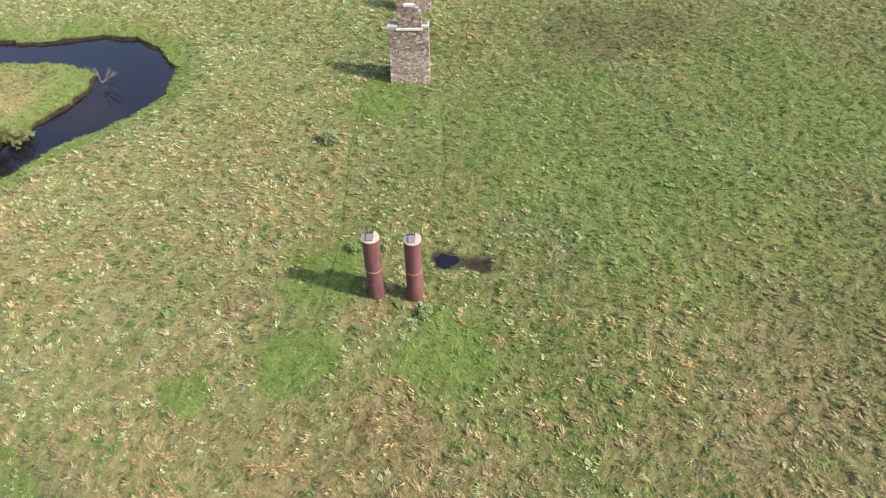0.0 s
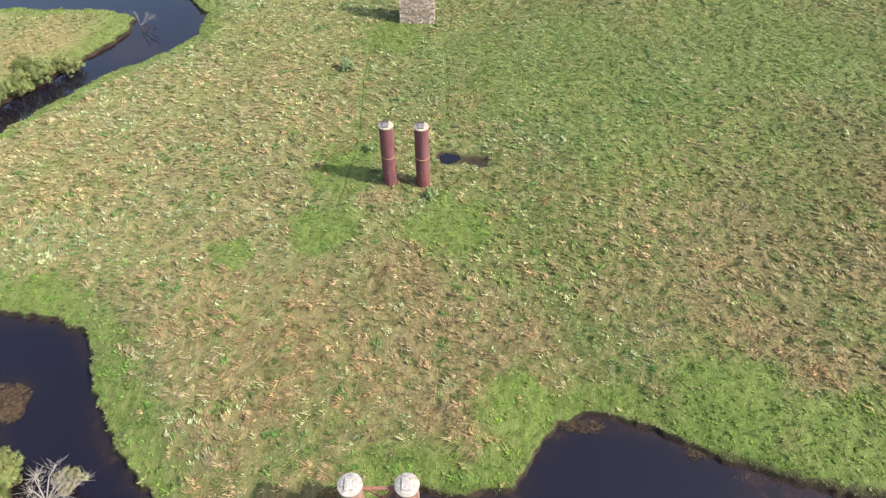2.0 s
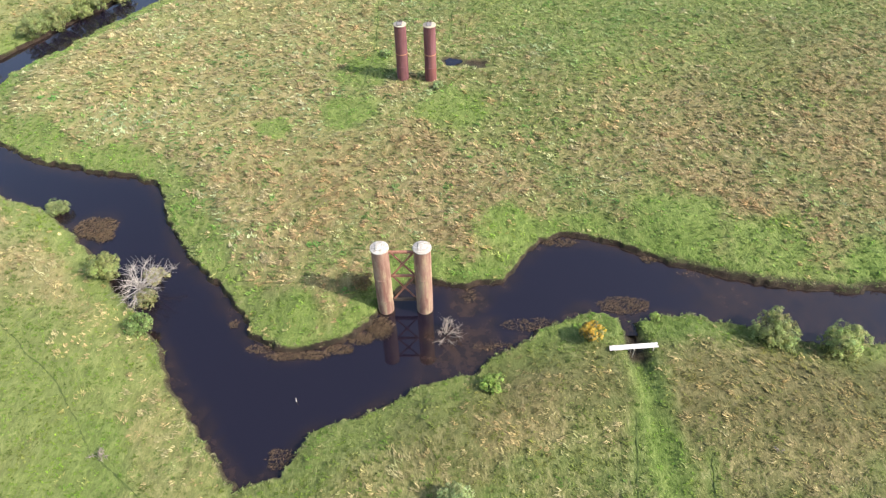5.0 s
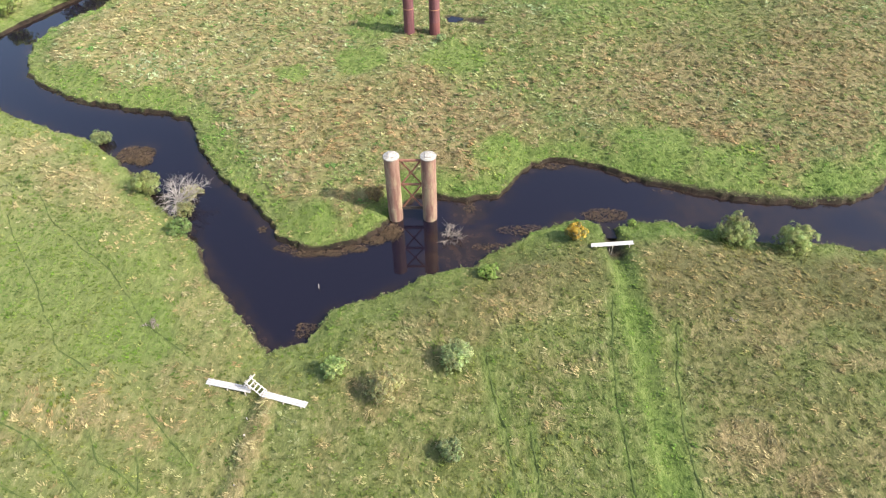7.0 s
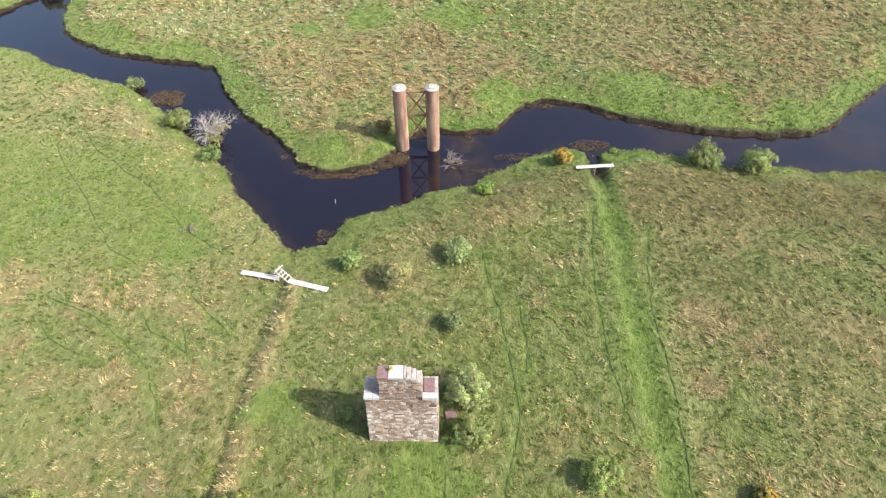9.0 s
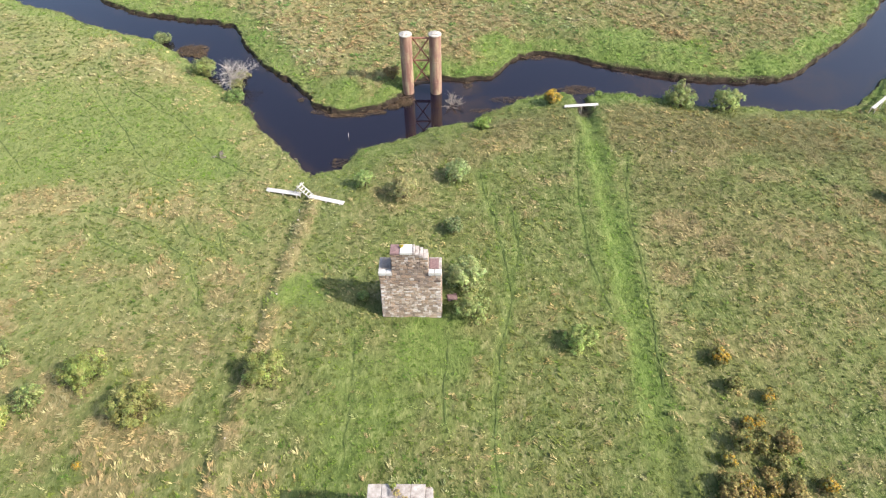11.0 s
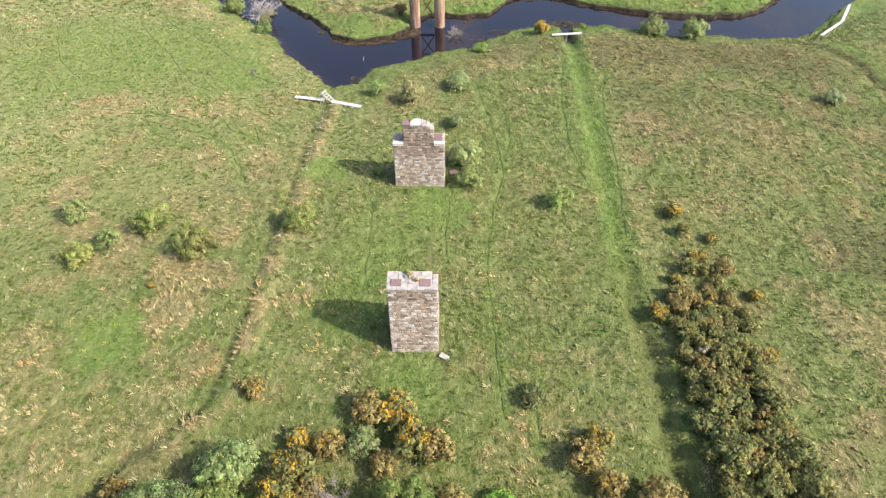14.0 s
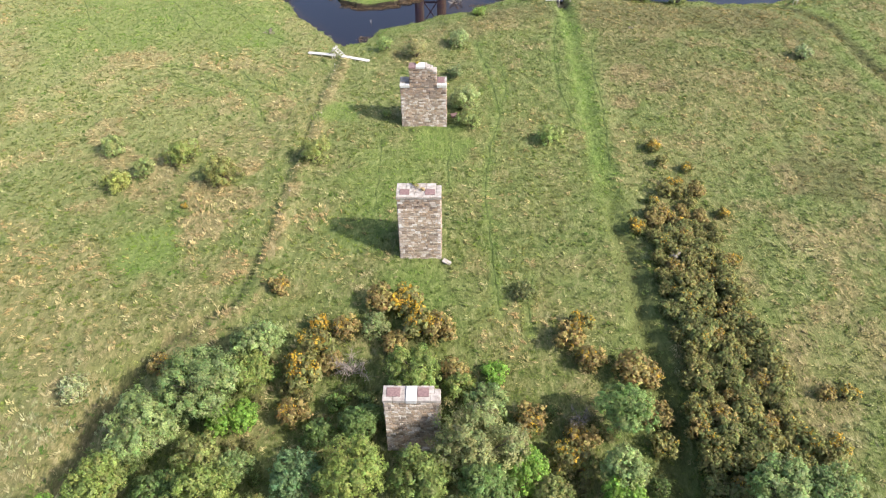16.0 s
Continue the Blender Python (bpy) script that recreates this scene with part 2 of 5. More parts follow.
RUST_PALE = rust_material("faded_rust", (0.195, 0.098, 0.076), (0.335, 0.220, 0.165), (0.40, 0.33, 0.20), 0.95)
RUST_BAND = mottled("orange_rust_ring", (0.28, 0.11, 0.05), (0.46, 0.28, 0.17), 6.0, 0.7)
RUST_TIE = mottled("flaking_rust", (0.16, 0.06, 0.04), (0.36, 0.19, 0.13), 6.0, 0.75)
LIME = mottled("lichen_crust", (0.20, 0.17, 0.13), (0.52, 0.50, 0.47), 3.6)
CREAM = mottled("cream_concrete", (0.24, 0.20, 0.15), (0.42, 0.37, 0.29), 4.0)
LEAD = mottled("grey_iron_shoe", (0.11, 0.10, 0.10), (0.26, 0.24, 0.24), 7.0, 0.6)
BOARD = mottled("bleached_board", (0.36, 0.34, 0.31), (0.54, 0.52, 0.50), 3.0, 0.8)
POST = mottled("weathered_post", (0.30, 0.26, 0.21), (0.52, 0.47, 0.40), 6.0)
# dark green of the worn line, with its shade put into the colour
TRACK = mottled("shaded_trodden_turf", (0.042, 0.064, 0.015), (0.095, 0.120, 0.034), 2.0, 0.95)
BARK = mottled("bark", (0.06, 0.045, 0.032), (0.16, 0.13, 0.10), 5.0)
DEADWOOD = mottled("bleached_deadwood", (0.15, 0.12, 0.10), (0.34, 0.295, 0.25), 5.0)
BONEWOOD = mottled("sun_bleached_willow_wood", (0.22, 0.19, 0.165), (0.44, 0.40, 0.355), 5.0)
DARKWOOD = mottled("wet_deadwood", (0.03, 0.022, 0.018), (0.09, 0.07, 0.055), 5.0)
# ---- the river's plan and the lie of the land ----
NORTH_BANK = [(400, 420), (130, 128), (90, 82), (75, 64.5), (69.5, 58.8), (64.2, 54.6), (60.3, 51.1), (57.5, 48.4), (54.7, 47.2), (51.8, 46.8), (46.1, 46.7), (43.2, 47), (39.7, 47.8), (37.4, 48.4), (35.1, 49.1), (32.2, 50), (29.3, 51.1),
              (26.4, 52.7), (24.1, 54.3), (21.6, 55.2), (18.2, 55.5), (15.1, 55), (13.7, 53.5), (11.8, 50.5), (10.4, 48.5), (7.8, 48.2), (5.9, 47.8), (3.6, 48.2), (0.2, 48.1), (-1.4, 46.8), (-2.6, 45),
              (-4.5, 41.6), (-7, 40), (-9.8, 39.3), (-12.4, 39.2), (-14, 39.8), (-16.7, 41.3), (-18, 43.7), (-20.9, 47.1), (-24.2, 50.6), (-26.2, 52.6), (-27.9, 54.9),
              (-30.2, 58.4), (-31.5, 60.9), (-32.6, 63.6), (-34.5, 66), (-37.4, 67.3), (-41.5, 68), (-48, 69.5), (-52.7, 70.8), (-59.7, 74.8), (-63.6, 78.2), (-65.6, 82), (-67.5, 88), (-66.6, 94)]
MEANDER = [(-62, 100.5), (-59, 106), (-55, 112.5), (-51.9, 118), (-46, 123.4), (-43, 127.2), (-40.1, 132), (-40.6, 140), (-44.8, 145.8), (-51.1, 151),
           (-57.5, 151.8), (-63.2, 150.6), (-68.7, 149.2), (-90, 152), (-300, 210),
           (-300, 190), (-90, 144), (-71.2, 142.1), (-63.7, 142.6), (-57.3, 141.1), (-53.9, 138.7), (-52.6, 134.2), (-54.8, 128.5), (-58, 122.5),
           (-60.5, 117.5), (-64, 112), (-68, 104.5), (-72.5, 96.4), (-76, 91), (-80, 85), (-79, 77)]
SOUTH_BANK = [(-71.4, 72.2), (-66.2, 71), (-63, 68.4), (-58, 65.3), (-53, 63.3), (-48.6, 61.3), (-44.6, 59.2), (-42.2, 57), (-39.2, 54), (-35.5, 50), (-32, 46.5), (-29.6, 43.6),
              (-26.6, 40.6), (-24.8, 37.8), (-22.9, 35), (-20, 31.7), (-18, 28.8), (-15.5, 25.9), (-14, 24.4), (-12.3, 25), (-10.2, 25.8), (-9.6, 27.4), (-8.4, 29.7), (-6, 30.9), (-2.8, 32.1), (0, 33.7), (3.1, 35.2),
              (7, 36.6), (8, 37.9), (10.9, 39.3), (14, 41.7), (17.2, 43.4), (19.5, 44), (21.7, 43.3), (24.7, 43), (27.1, 43.5), (29.3, 43.4), (32.9, 42.6), (36.4, 41.4), (40.4, 39.9),
              (43.9, 39.6), (48.2, 39.4), (51.5, 38.8), (55.2, 38.9), (60.1, 38.8), (63, 39.7), (65.5, 41.8), (69.6, 46.6), (75.7, 52.6), (92, 70), (136, 116), (420, 400)]
RIVER = NORTH_BANK + MEANDER + SOUTH_BANK
DITCH_WEST = [(-14, 25), (-14.3, 18.4), (-15.2, 11), (-15.8, 2), (-16.3, -5), (-17, -11.5), (-17.3, -19.2), (-17.8, -25), (-18.4, -30.2), (-20.4, -32.2), (-22.3, -33.9), (-24.3, -35.1),
              (-25.8, -36.8), (-26.5, -39.8), (-27.4, -42.2), (-28.2, -45), (-28.7, -48), (-28.7, -52), (-29, -90)]
DITCH_EAST = [(23, 44.5), (23.3, 40), (23.2, 32), (23, 10.7), (22.7, -1.9), (22.7, -17.4), (23.1, -30.9), (23.2, -40.9), (22.3, -52), (22, -90)]
# two lines trace the eastern ditch's dark edges, the right one a drawn shadow
TRACKS_EAST = [[(9.6, 12.3), (10.5, 3.5), (8.8, -4.3), (7.8, -13.3), (8.2, -19.3), (8.4, -26.3), (8.7, -32.4)], [(7.7, 23.8), (8.1, 19.4), (9.1, 15), (9.7, 12), (10.2, 5.3)], [(11.3, 15.4), (11.6, 11.3), (11.3, 7)],
               [(21.6, 31.5), (20, 22.2), (19.6, 16), (19.6, 8.2), (20.6, 0.2)], [(27.3, 27.3), (26.1, 22.2), (25.1, 16.1), (25.1, 8.8), (24.6, 1), (23.9, -9)], [(6.8, 8.2), (7.1, 1)],
               [(-5.7, -1.8), (-5.3, -10.4), (-5.3, -17)], [(3.9, -1.8), (3.3, -8.6), (3.6, -13)], [(12.5, -26.8), (11.6, -30.3), (11.7, -34.7)]]
TRACKS_WEST = [[(-63, 40), (-58, 31), (-51.6, 24.2)], [(-47.5, 47.5), (-43, 41.9), (-37.3, 37.4), (-33.9, 34.7), (-30.2, 30.7), (-27.5, 27.4), (-24.2, 24.8), (-20.4, 22.2)], [(-38.1, 13), (-36.7, 11.6), (-34.4, 10.3), (-30, 8.2)],
               [(-40.6, 17.6), (-39, 16.9), (-32.6, 14), (-28.5, 10.7), (-25.4, 7.9), (-23.3, 4.1), (-22.5, 1)], [(-28.3, 14.7), (-26.2, 12), (-23.6, 10.7), (-21.4, 8.8)], [(-23.5, 14), (-22.6, 11.3), (-21.7, 8.8)],
               [(-24, 17.6), (-21.4, 14.7), (-17.7, 11.3)], [(-50, 44), (-40, 31), (-35, 24), (-30, 21)]]
TRACKS = TRACKS_EAST + TRACKS_WEST + [[(-8, 130), (-8.4, 112), (-7.6, 99), (-9, 84)], [(4.2, 128), (5, 112), (4.4, 100)]]
FAR_SIDE = NORTH_BANK + MEANDER[:15] + [(-300, 600), (400, 600)]
WATER_LEVEL = -1.5
# middle x, y, radius, strength of dry rushes and straw
DRY_FAR = [(1.8, 63, 12, .75), (8, 61, 8, .7), (-15, 57, 9, .65), (-23, 66, 9, .7), (-30, 75, 9, .55), (27, 70, 9, .45), (47, 82, 15, .3), (-40, 90, 14, .55), (-18, 102, 7, .5), (-1.5, 74, 4, .7),
           (-4, 85.5, 2.4, .8), (-50, 100, 10, .5), (-30, 112, 12, .4), (8, 108, 3, .7), (40, 60, 6, .3), (60, 100, 14, .3), (9, 93, 6, .25), (-64, 128, 8, .7), (-9, 66, 8, .6)]
DRY_NEAR = [(-44, 19, 3.2, .9), (-48, 18, 3, .8), (-35, 15.3, 1.5, .9), (-29, 17.6, 1.8, .8), (-22.7, 14.6, 2, .9), (-39.3, 10.6, 1.3, .9), (-27.8, 5.5, 2.3, .6), (-20.4, 6, 1.8, .9),
            (-20.7, 2.8, 1.3, .8), (-43.4, -.9, 3, .8), (-33, -8.8, 2.6, .9), (-39.5, -6.7, 2.4, .9), (-25.8, -13.6, 3.2, 1), (-21.6, -14.8, 2.4, .7), (-25, -19.4, 2.8, .9),
            (-22, -8.3, 1.7, .9), (-20.7, -4, 1.2, .8), (-35, -13.5, .9, .8), (-23, -30, 3, .35), (-20, -26, 2.4, .45)]
DRY_SOUTH = [(-31, 42, 6.5, .95), (-22.5, 32, 5, .95), (-40, 50, 7, .9), (-16, 27, 4, .7), (-50, 60, 6, .8), (10, 32, 6, .5), (34, 34, 10, .42), (50, 35, 8, .42), (30, 20, 7, .25), (30.5, 14, 3.4, .7), (34.5, 10.3, 2.2, .8), (28, 6.2, 1.8, .7), (40, 8, 12, .3), (48, -24, 9, .2),
             (42, -36, 6, .2), (27, -8, 6, .25), (-2, 19, 4, .5), (0, 25, 6, .35), (-48, 40, 8, .35), (56, -2, 10, .2), (12, -38, 6, .2), (-34, -36, 8, .4), (-31, -44, 7, .5), (-40, -30, 9, .4), (-22, -35, 4, .45)]
LUSH_SPOTS = [(11.4, 56, 3.6), (-12, 43, 3.6), (31, 56.5, 6), (42, 53, 5), (-54, 75.5, 5), (-41, 69.8, 4), (5, 81, 5), (-10, 80, 4), (-20.8, 76, 2.6), (-37, 34, 12, .75), (-54, 32, 13, .75), (-9, 92, 5), (-29, 27, 6),
              (-12, 3.5, 3), (-5, -11, 6, .6), (-7, -19, 4, .5), (0, -28, 4, .6), (36, 102, 20, .4), (22, 118, 20, .4), (58, 125, 20, .4), (-30, -23, 4), (53, 50, 4), (2, -4, 4), (-4, 128, 6)]


# brown heath; the last two patches put a cloud's shade into the colour
HEATH_AND_SHADE = [(29, 33, 5, .7), (37, 32.5, 6, .8), (45, 32, 6.5, .85), (53, 31.5, 6.5, .85), (61, 29, 6, .7), (40, 20, 11, .22), (54, 19, 10, .2), (32, 22, 6, .45), (12, 35, 5, .6), (18, 35, 4, .6), (4, 29, 5, .5), (50.5, -10.5, 5, .9), (46, 84, 12, .2), (60, 92, 12, .2), (30, 150, 9, .9), (42, 152, 8, .9)]
DITCH_NORTHEAST = [(57, 37), (59.5, 36.6), (62.1, 34.9), (64.6, 31.5), (66.2, 26.5), (66.9, 19.3), (67.4, 14), (68.4, 6), (69, -10)]


def tussocks(x, y, size, seed):
    """Nearest tussock: closeness (1 at its middle), two random numbers of its own, and the way out from it."""
    x, y = np.asarray(x, float) / size, np.asarray(y, float) / size
    x, y = x + 0.5 * (vnoise(x, y, 0.6, seed) - 0.5), y + 0.5 * (vnoise(x, y, 0.6, seed + 1) - 0.5)
    ix, iy = np.floor(x), np.floor(y)
    best = [np.full(x.shape, 9.0)] + [np.zeros(x.shape) for k in range(4)]
    for ox in (-1, 0, 1):
        for oy in (-1, 0, 1):
            cx, cy = ix + ox, iy + oy
            dx, dy = x - cx - lattice(cx, cy, seed), y - cy - lattice(cx, cy, seed + 5)
            d = np.hypot(dx, dy)
            near = d < best[0]
            for k, v in enumerate((d, lattice(cx, cy, seed + 9), lattice(cx, cy, seed + 13), dx, dy)):
                best[k] = np.where(near, v, best[k])
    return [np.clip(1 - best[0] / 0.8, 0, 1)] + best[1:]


def blobs(x, y, spots, crisp=False):
    best = np.zeros(np.shape(x))
    for cx, cy, r, *s in spots:
        d = np.hypot(x - cx, y - cy)
        best = np.maximum(best, (s[0] if s else 1.0) * smooth((1.08 if crisp else 1.35) * r, (0.86 if crisp else 0.55) * r, d + r * 0.7 * (vnoise(x, y, 0.45 * r, 5) - 0.5)))
    return best


def lie_of_land(x, y):
    """Height, and how dry, lush and muddy it is, and the distance to the river."""
    x, y = np.asarray(x, float), np.asarray(y, float)
    wx = x + 0.7 * (vnoise(x, y, 2.3, 1) - 0.5) + 0.55 * (vnoise(x, y, 0.8, 2) - 0.5)
    wy = y + 0.7 * (vnoise(x, y, 2.3, 3) - 0.5) + 0.55 * (vnoise(x, y, 0.8, 4) - 0.5)
    d = line_distance(wx, wy, RIVER, True)
    west, east = line_distance(wx, wy, DITCH_WEST), line_distance(wx, wy, DITCH_EAST)
    trod = np.min([line_distance(x, y, t) for t in TRACKS], axis=0)
    rim = 0.42 + 0.3 * vnoise(x, y, 2.2, 18)
    z = WATER_LEVEL + rim * smooth(-0.02, 0.2 + 0.15 * smooth(0.45, 0.9, vnoise(x, y, 2.7, 19)), d) + (1.5 - rim) * smooth(0.2, 7, d) - 0.9 * smooth(0.0, 3.5, -d)
    land = smooth(0.2, 2.0, d)
    z += land * (0.35 * (vnoise(x, y, 14, 8) - 0.5) + 0.16 * (vnoise(x, y, 2.6, 9) - 0.5) + 0.16 * (vnoise(x, y, 0.9, 10) - 0.5))
    north = line_distance(x, y, FAR_SIDE, True) < 0
    close = np.where(north, tussocks(x, y, 1.3, 101)[0], tussocks(x, y, 0.98, 131)[0])
    z += land * np.where(north, 0.24, 0.12) * smooth(0.0, 0.9, close)
    z -= (0.2 + 0.4 * smooth(-29, -36, y)) * smooth(0.7 + 0.7 * smooth(-29, -36, y), 0.15, west) * smooth(-0.5, 1.5, d)
    z -= (0.28 + 0.95 * smooth(30, 41, y) + 0.5 * smooth(-12, -28, y)) * smooth(1.5, 0.35, east) * smooth(-0.5, 1.0, d)
    ridge = smooth(0.35, 0.9, x - np.interp(y, [p[1] for p in DITCH_WEST[::-1]], [p[0] for p in DITCH_WEST[::-1]])) * smooth(2.9, 1.9, west)
    ridge = ridge * smooth(-36, -30, y) * smooth(22, 17, y)
    z += 0.3 * ridge
    z -= 0.08 * smooth(0.5, 0.15, trod)
    z -= 1.1 * smooth(-31, -44, y) * smooth(30, 24, np.abs(x + 2))
    pond = np.minimum(np.hypot((x - 4.9) / 1.7, (y - 94.2) / 1.5), np.hypot((x - 9.0) / 3.0, (y - 93.3) / 1.7) + 0.35)
    z -= 0.35 * smooth(1.25, 0.7, pond)
    dry = np.maximum.reduce([blobs(x, y, DRY_FAR), blobs(x, y, DRY_NEAR, True), blobs(x, y, DRY_SOUTH), 0.85 * ridge * smooth(0.05, 0.4, vnoise(x, y, 2.2, 31))])
    dry = np.maximum(dry, np.where(north, (0.2 + 0.34 * smooth(12, -22, x + 0.1 * (y - 80)) * smooth(135, 105, y) + 0.34 * smooth(16, 34, x) * smooth(118, 84, y)) * (0.5 + 1.0 * vnoise(x, y, 4.6, 34)), 0.09 + 0.42 * smooth(0.4, 0.85, vnoise(x, y, 3.2, 33)) * (0.5 + 0.5 * smooth(22, 34, np.abs(x - 4)))))
    far_bank = smooth(30, 44, y - 0.06 * np.abs(x))
    lush = np.maximum(blobs(x, y, LUSH_SPOTS), smooth(5.5, 2.0, d + 3 * (vnoise(x, y, 4, 12) - 0.5)) * (0.45 + 0.4 * far_bank))
    lush = np.maximum(lush, smooth(2.4, 0.8, east + 0.8 * (vnoise(x, y, 2, 13) - 0.5)) * (0.95 - 0.35 * smooth(-6, -20, y)))
    lush = np.maximum(lush, 0.5 * smooth(0.8, 0.3, trod))
    dry = dry * (1 - 0.8 * lush)
    mud = np.maximum(smooth(0.36, 0.2, d + 0.25 * (vnoise(x, y, 1.3, 15) - 0.5)), smooth(1.35, 0.85, pond + 0.5 * (vnoise(x, y, 0.8, 14) - 0.5)))
    mud = np.maximum(mud, smooth(1.6, 0.6, east) * smooth(36, 38, y))
    mud = np.maximum(mud, (0.2 + 0.25 * smooth(-29, -36, y)) * smooth(0.3 + 0.6 * smooth(-29, -36, y), 0.08, west))
    pale = smooth(25, -45, x + 12 * (vnoise(x, y, 12, 16) - 0.5)) * (1 - 0.6 * lush) * (0.25 + 0.75 * smooth(-22, 12, y))
    mud = np.maximum(mud, smooth(1.3, 0.5, d) * blobs(x, y, [(41, 49, 9, .9), (33, 52, 4, .8), (50, 48, 6, .9)]))
    pale = np.maximum(pale, 0.8 * smooth(1.7, 0.5, np.abs(x - 26 + 0.8 * (vnoise(x, y, 3, 17) - 0.5))) * smooth(-19, -10, y) * smooth(22, 8, y))
    corner = line_distance(wx, wy, DITCH_NORTHEAST)
    z -= 0.4 * smooth(1.2, 0.3, corner) * land
    lush = np.maximum(lush, 0.6 * smooth(1.2, 0.5, np.abs(corner - 2.6)) * smooth(60, 64, x))
    # heath patches, the north-eastern ditch, and a darkened strip along the eastern ditch
    heath_and_shade = np.maximum(np.maximum(blobs(x, y, HEATH_AND_SHADE), 0.9 * smooth(1.5, 0.6, corner)), 0.75 * smooth(-6, -24, y) * smooth(2.0, 0.9, east))
    return z, dry, lush, mud, d, trod, pale, heath_and_shade


def height(x, y):
    return float(lie_of_land(np.array([x]), np.array([y]))[0][0])


def steps(low, high, step, reach):
    """Even steps from low to high, then ever wider ones out to the horizon."""
    out, s, far = [], step, 0.0
    while far < reach:
        s *= 1.22
        far += s
        out.append(far)
    return np.array([low - v for v in out[::-1]] + list(np.arange(low, high + step / 2, step)) + [high + v for v in out])


def build_ground():
    """One sheet: wide cells on the land, and cells a quarter as wide along the banks."""
    xs, ys = steps(-86, 86, 0.6, 3500), steps(-66, 168, 0.6, 3500)
    w, h = len(xs), len(ys)
    gx, gy = np.meshgrid(xs, ys)
    k = (np.arange(h - 1)[:, None] * w + np.arange(w - 1)[None, :]).ravel()
    quads = np.column_stack((k, k + 1, k + w + 1, k + w))
    cx, cy = ((gx[:-1, :-1] + gx[1:, 1:]) / 2).ravel(), ((gy[:-1, :-1] + gy[1:, 1:]) / 2).ravel()
    d = np.abs(line_distance(cx, cy, RIVER, True))
    close = (np.abs(cx) < 86) & (cy > -60) & (cy < 168)
    quads = quads[~(close & (d < 0.9))]
    cells = np.flatnonzero(close & (d < 1.5))
    col, row = cells % (w - 1), cells // (w - 1)
    fine = []
    for a in range(4):
        for b in range(4):
            c, r = col * 4 + a, row * 4 + b
            fine.append(np.stack((c + r * 4 * w, c + 1 + r * 4 * w, c + 1 + (r + 1) * 4 * w, c + (r + 1) * 4 * w), axis=1))
    used, index = np.unique(np.concatenate(fine), return_inverse=True)
    fx = np.interp((used % (4 * w)) / 4, np.arange(w), xs)
    fy = np.interp((used // (4 * w)) / 4, np.arange(h), ys)
    x, y = np.concatenate((gx.ravel(), fx)), np.concatenate((gy.ravel(), fy))
    z, dry, lush, mud, d, trod, pale, heath_and_shade = lie_of_land(x, y)
    me = mesh_np("ground", np.column_stack((x, y, z)), np.concatenate((quads, index.reshape(-1, 4) + w * h)), True)
    for name, values in (("dry", dry), ("lush", lush), ("mud", mud), ("pale", pale), ("heath_and_shade", heath_and_shade)):
        add_attribute(me, name, values)
    tagged(part("ground", me, MEADOW), "rough green and straw-coloured meadow along a river", "meadow", kind="structure")


def build_river():
    xs, ys = steps(-90, 90, 1.0, 320), steps(20, 156, 1.0, 320)
    gx, gy = np.meshgrid(xs, ys)
    x, y = gx.ravel(), gy.ravel()
    d = line_distance(x, y, RIVER, True)
    w, h = len(xs), len(ys)
    k = (np.arange(h - 1)[:, None] * w + np.arange(w - 1)[None, :]).ravel()
    near = d[k] < 3.0
    me = mesh_np("water", np.column_stack((x, y, np.full(len(x), WATER_LEVEL))), np.column_stack((k, k + 1, k + w + 1, k + w))[near], True)
    shoal = np.maximum(smooth(-1.6, -0.1, d + 1.6 * (vnoise(x, y, 3, 21) - 0.5)) * 0.6, blobs(x, y, [(6, 39.5, 4, .8), (6.5, 45.6, 2.4, .8), (36, 47.5, 5, .5), (-40, 57.5, 3, .7), (60, 46, 6, .45), (-50, 127, 5, .6), (3, 36.2, 3, .4), (45, 43, 6, .4)]))
    add_attribute(me, "shallow", shoal)
    tagged(part("water", me, WATER), "dark peaty river water with a smooth surface", "river", kind="structure")


def sheep_track(line, seed):
    """A narrow trodden strip that follows the ground."""
    r = np.random.default_rng(seed)
    x, y = [], []
    for (ax, ay), (bx, by) in zip(line, line[1:]):
        n = max(2, int(math.hypot(bx - ax, by - ay) / 0.3))
        s = np.arange(n) / n
        x.append(ax + (bx - ax) * s), y.append(ay + (by - ay) * s)
    x, y = np.concatenate(x), np.concatenate(y)
    wide = 0.075 * r.uniform(0.3, 1.5, len(x)) * np.minimum(1, np.minimum(np.arange(len(x)), np.arange(len(x))[::-1]) / 6 + 0.1)
    dx, dy = np.gradient(x), np.gradient(y)
    size = np.hypot(dx, dy) + 1e-6
    px, py = x - dy / size * 0.35 * (vnoise(x, y, 1.9, seed) - 0.5), y + dx / size * 0.35 * (vnoise(x, y, 1.9, seed) - 0.5)
    edge = []
    for side in (-1, 0, 1):
        ex, ey = px - dy / size * wide * side, py + dx / size * wide * side
        edge.append(np.column_stack((ex, ey, lie_of_land(ex, ey)[0] + (0.09 if side == 0 else 0.07))))
    n = len(x)
    k = np.arange(n - 1)
    quads = np.concatenate([np.column_stack((k + a * n, k + 1 + a * n, k + 1 + (a + 1) * n, k + (a + 1) * n)) for a in (0, 1)])
    tagged(part("sheep_track", mesh_np("sheep_track", np.concatenate(edge), quads, True), TRACK), "narrow dark trodden animal track through grass, shade put into its colour", "track", kind="structure")


build_ground()
build_river()
for number, line in enumerate(TRACKS):
    sheep_track(line, 40 + number)


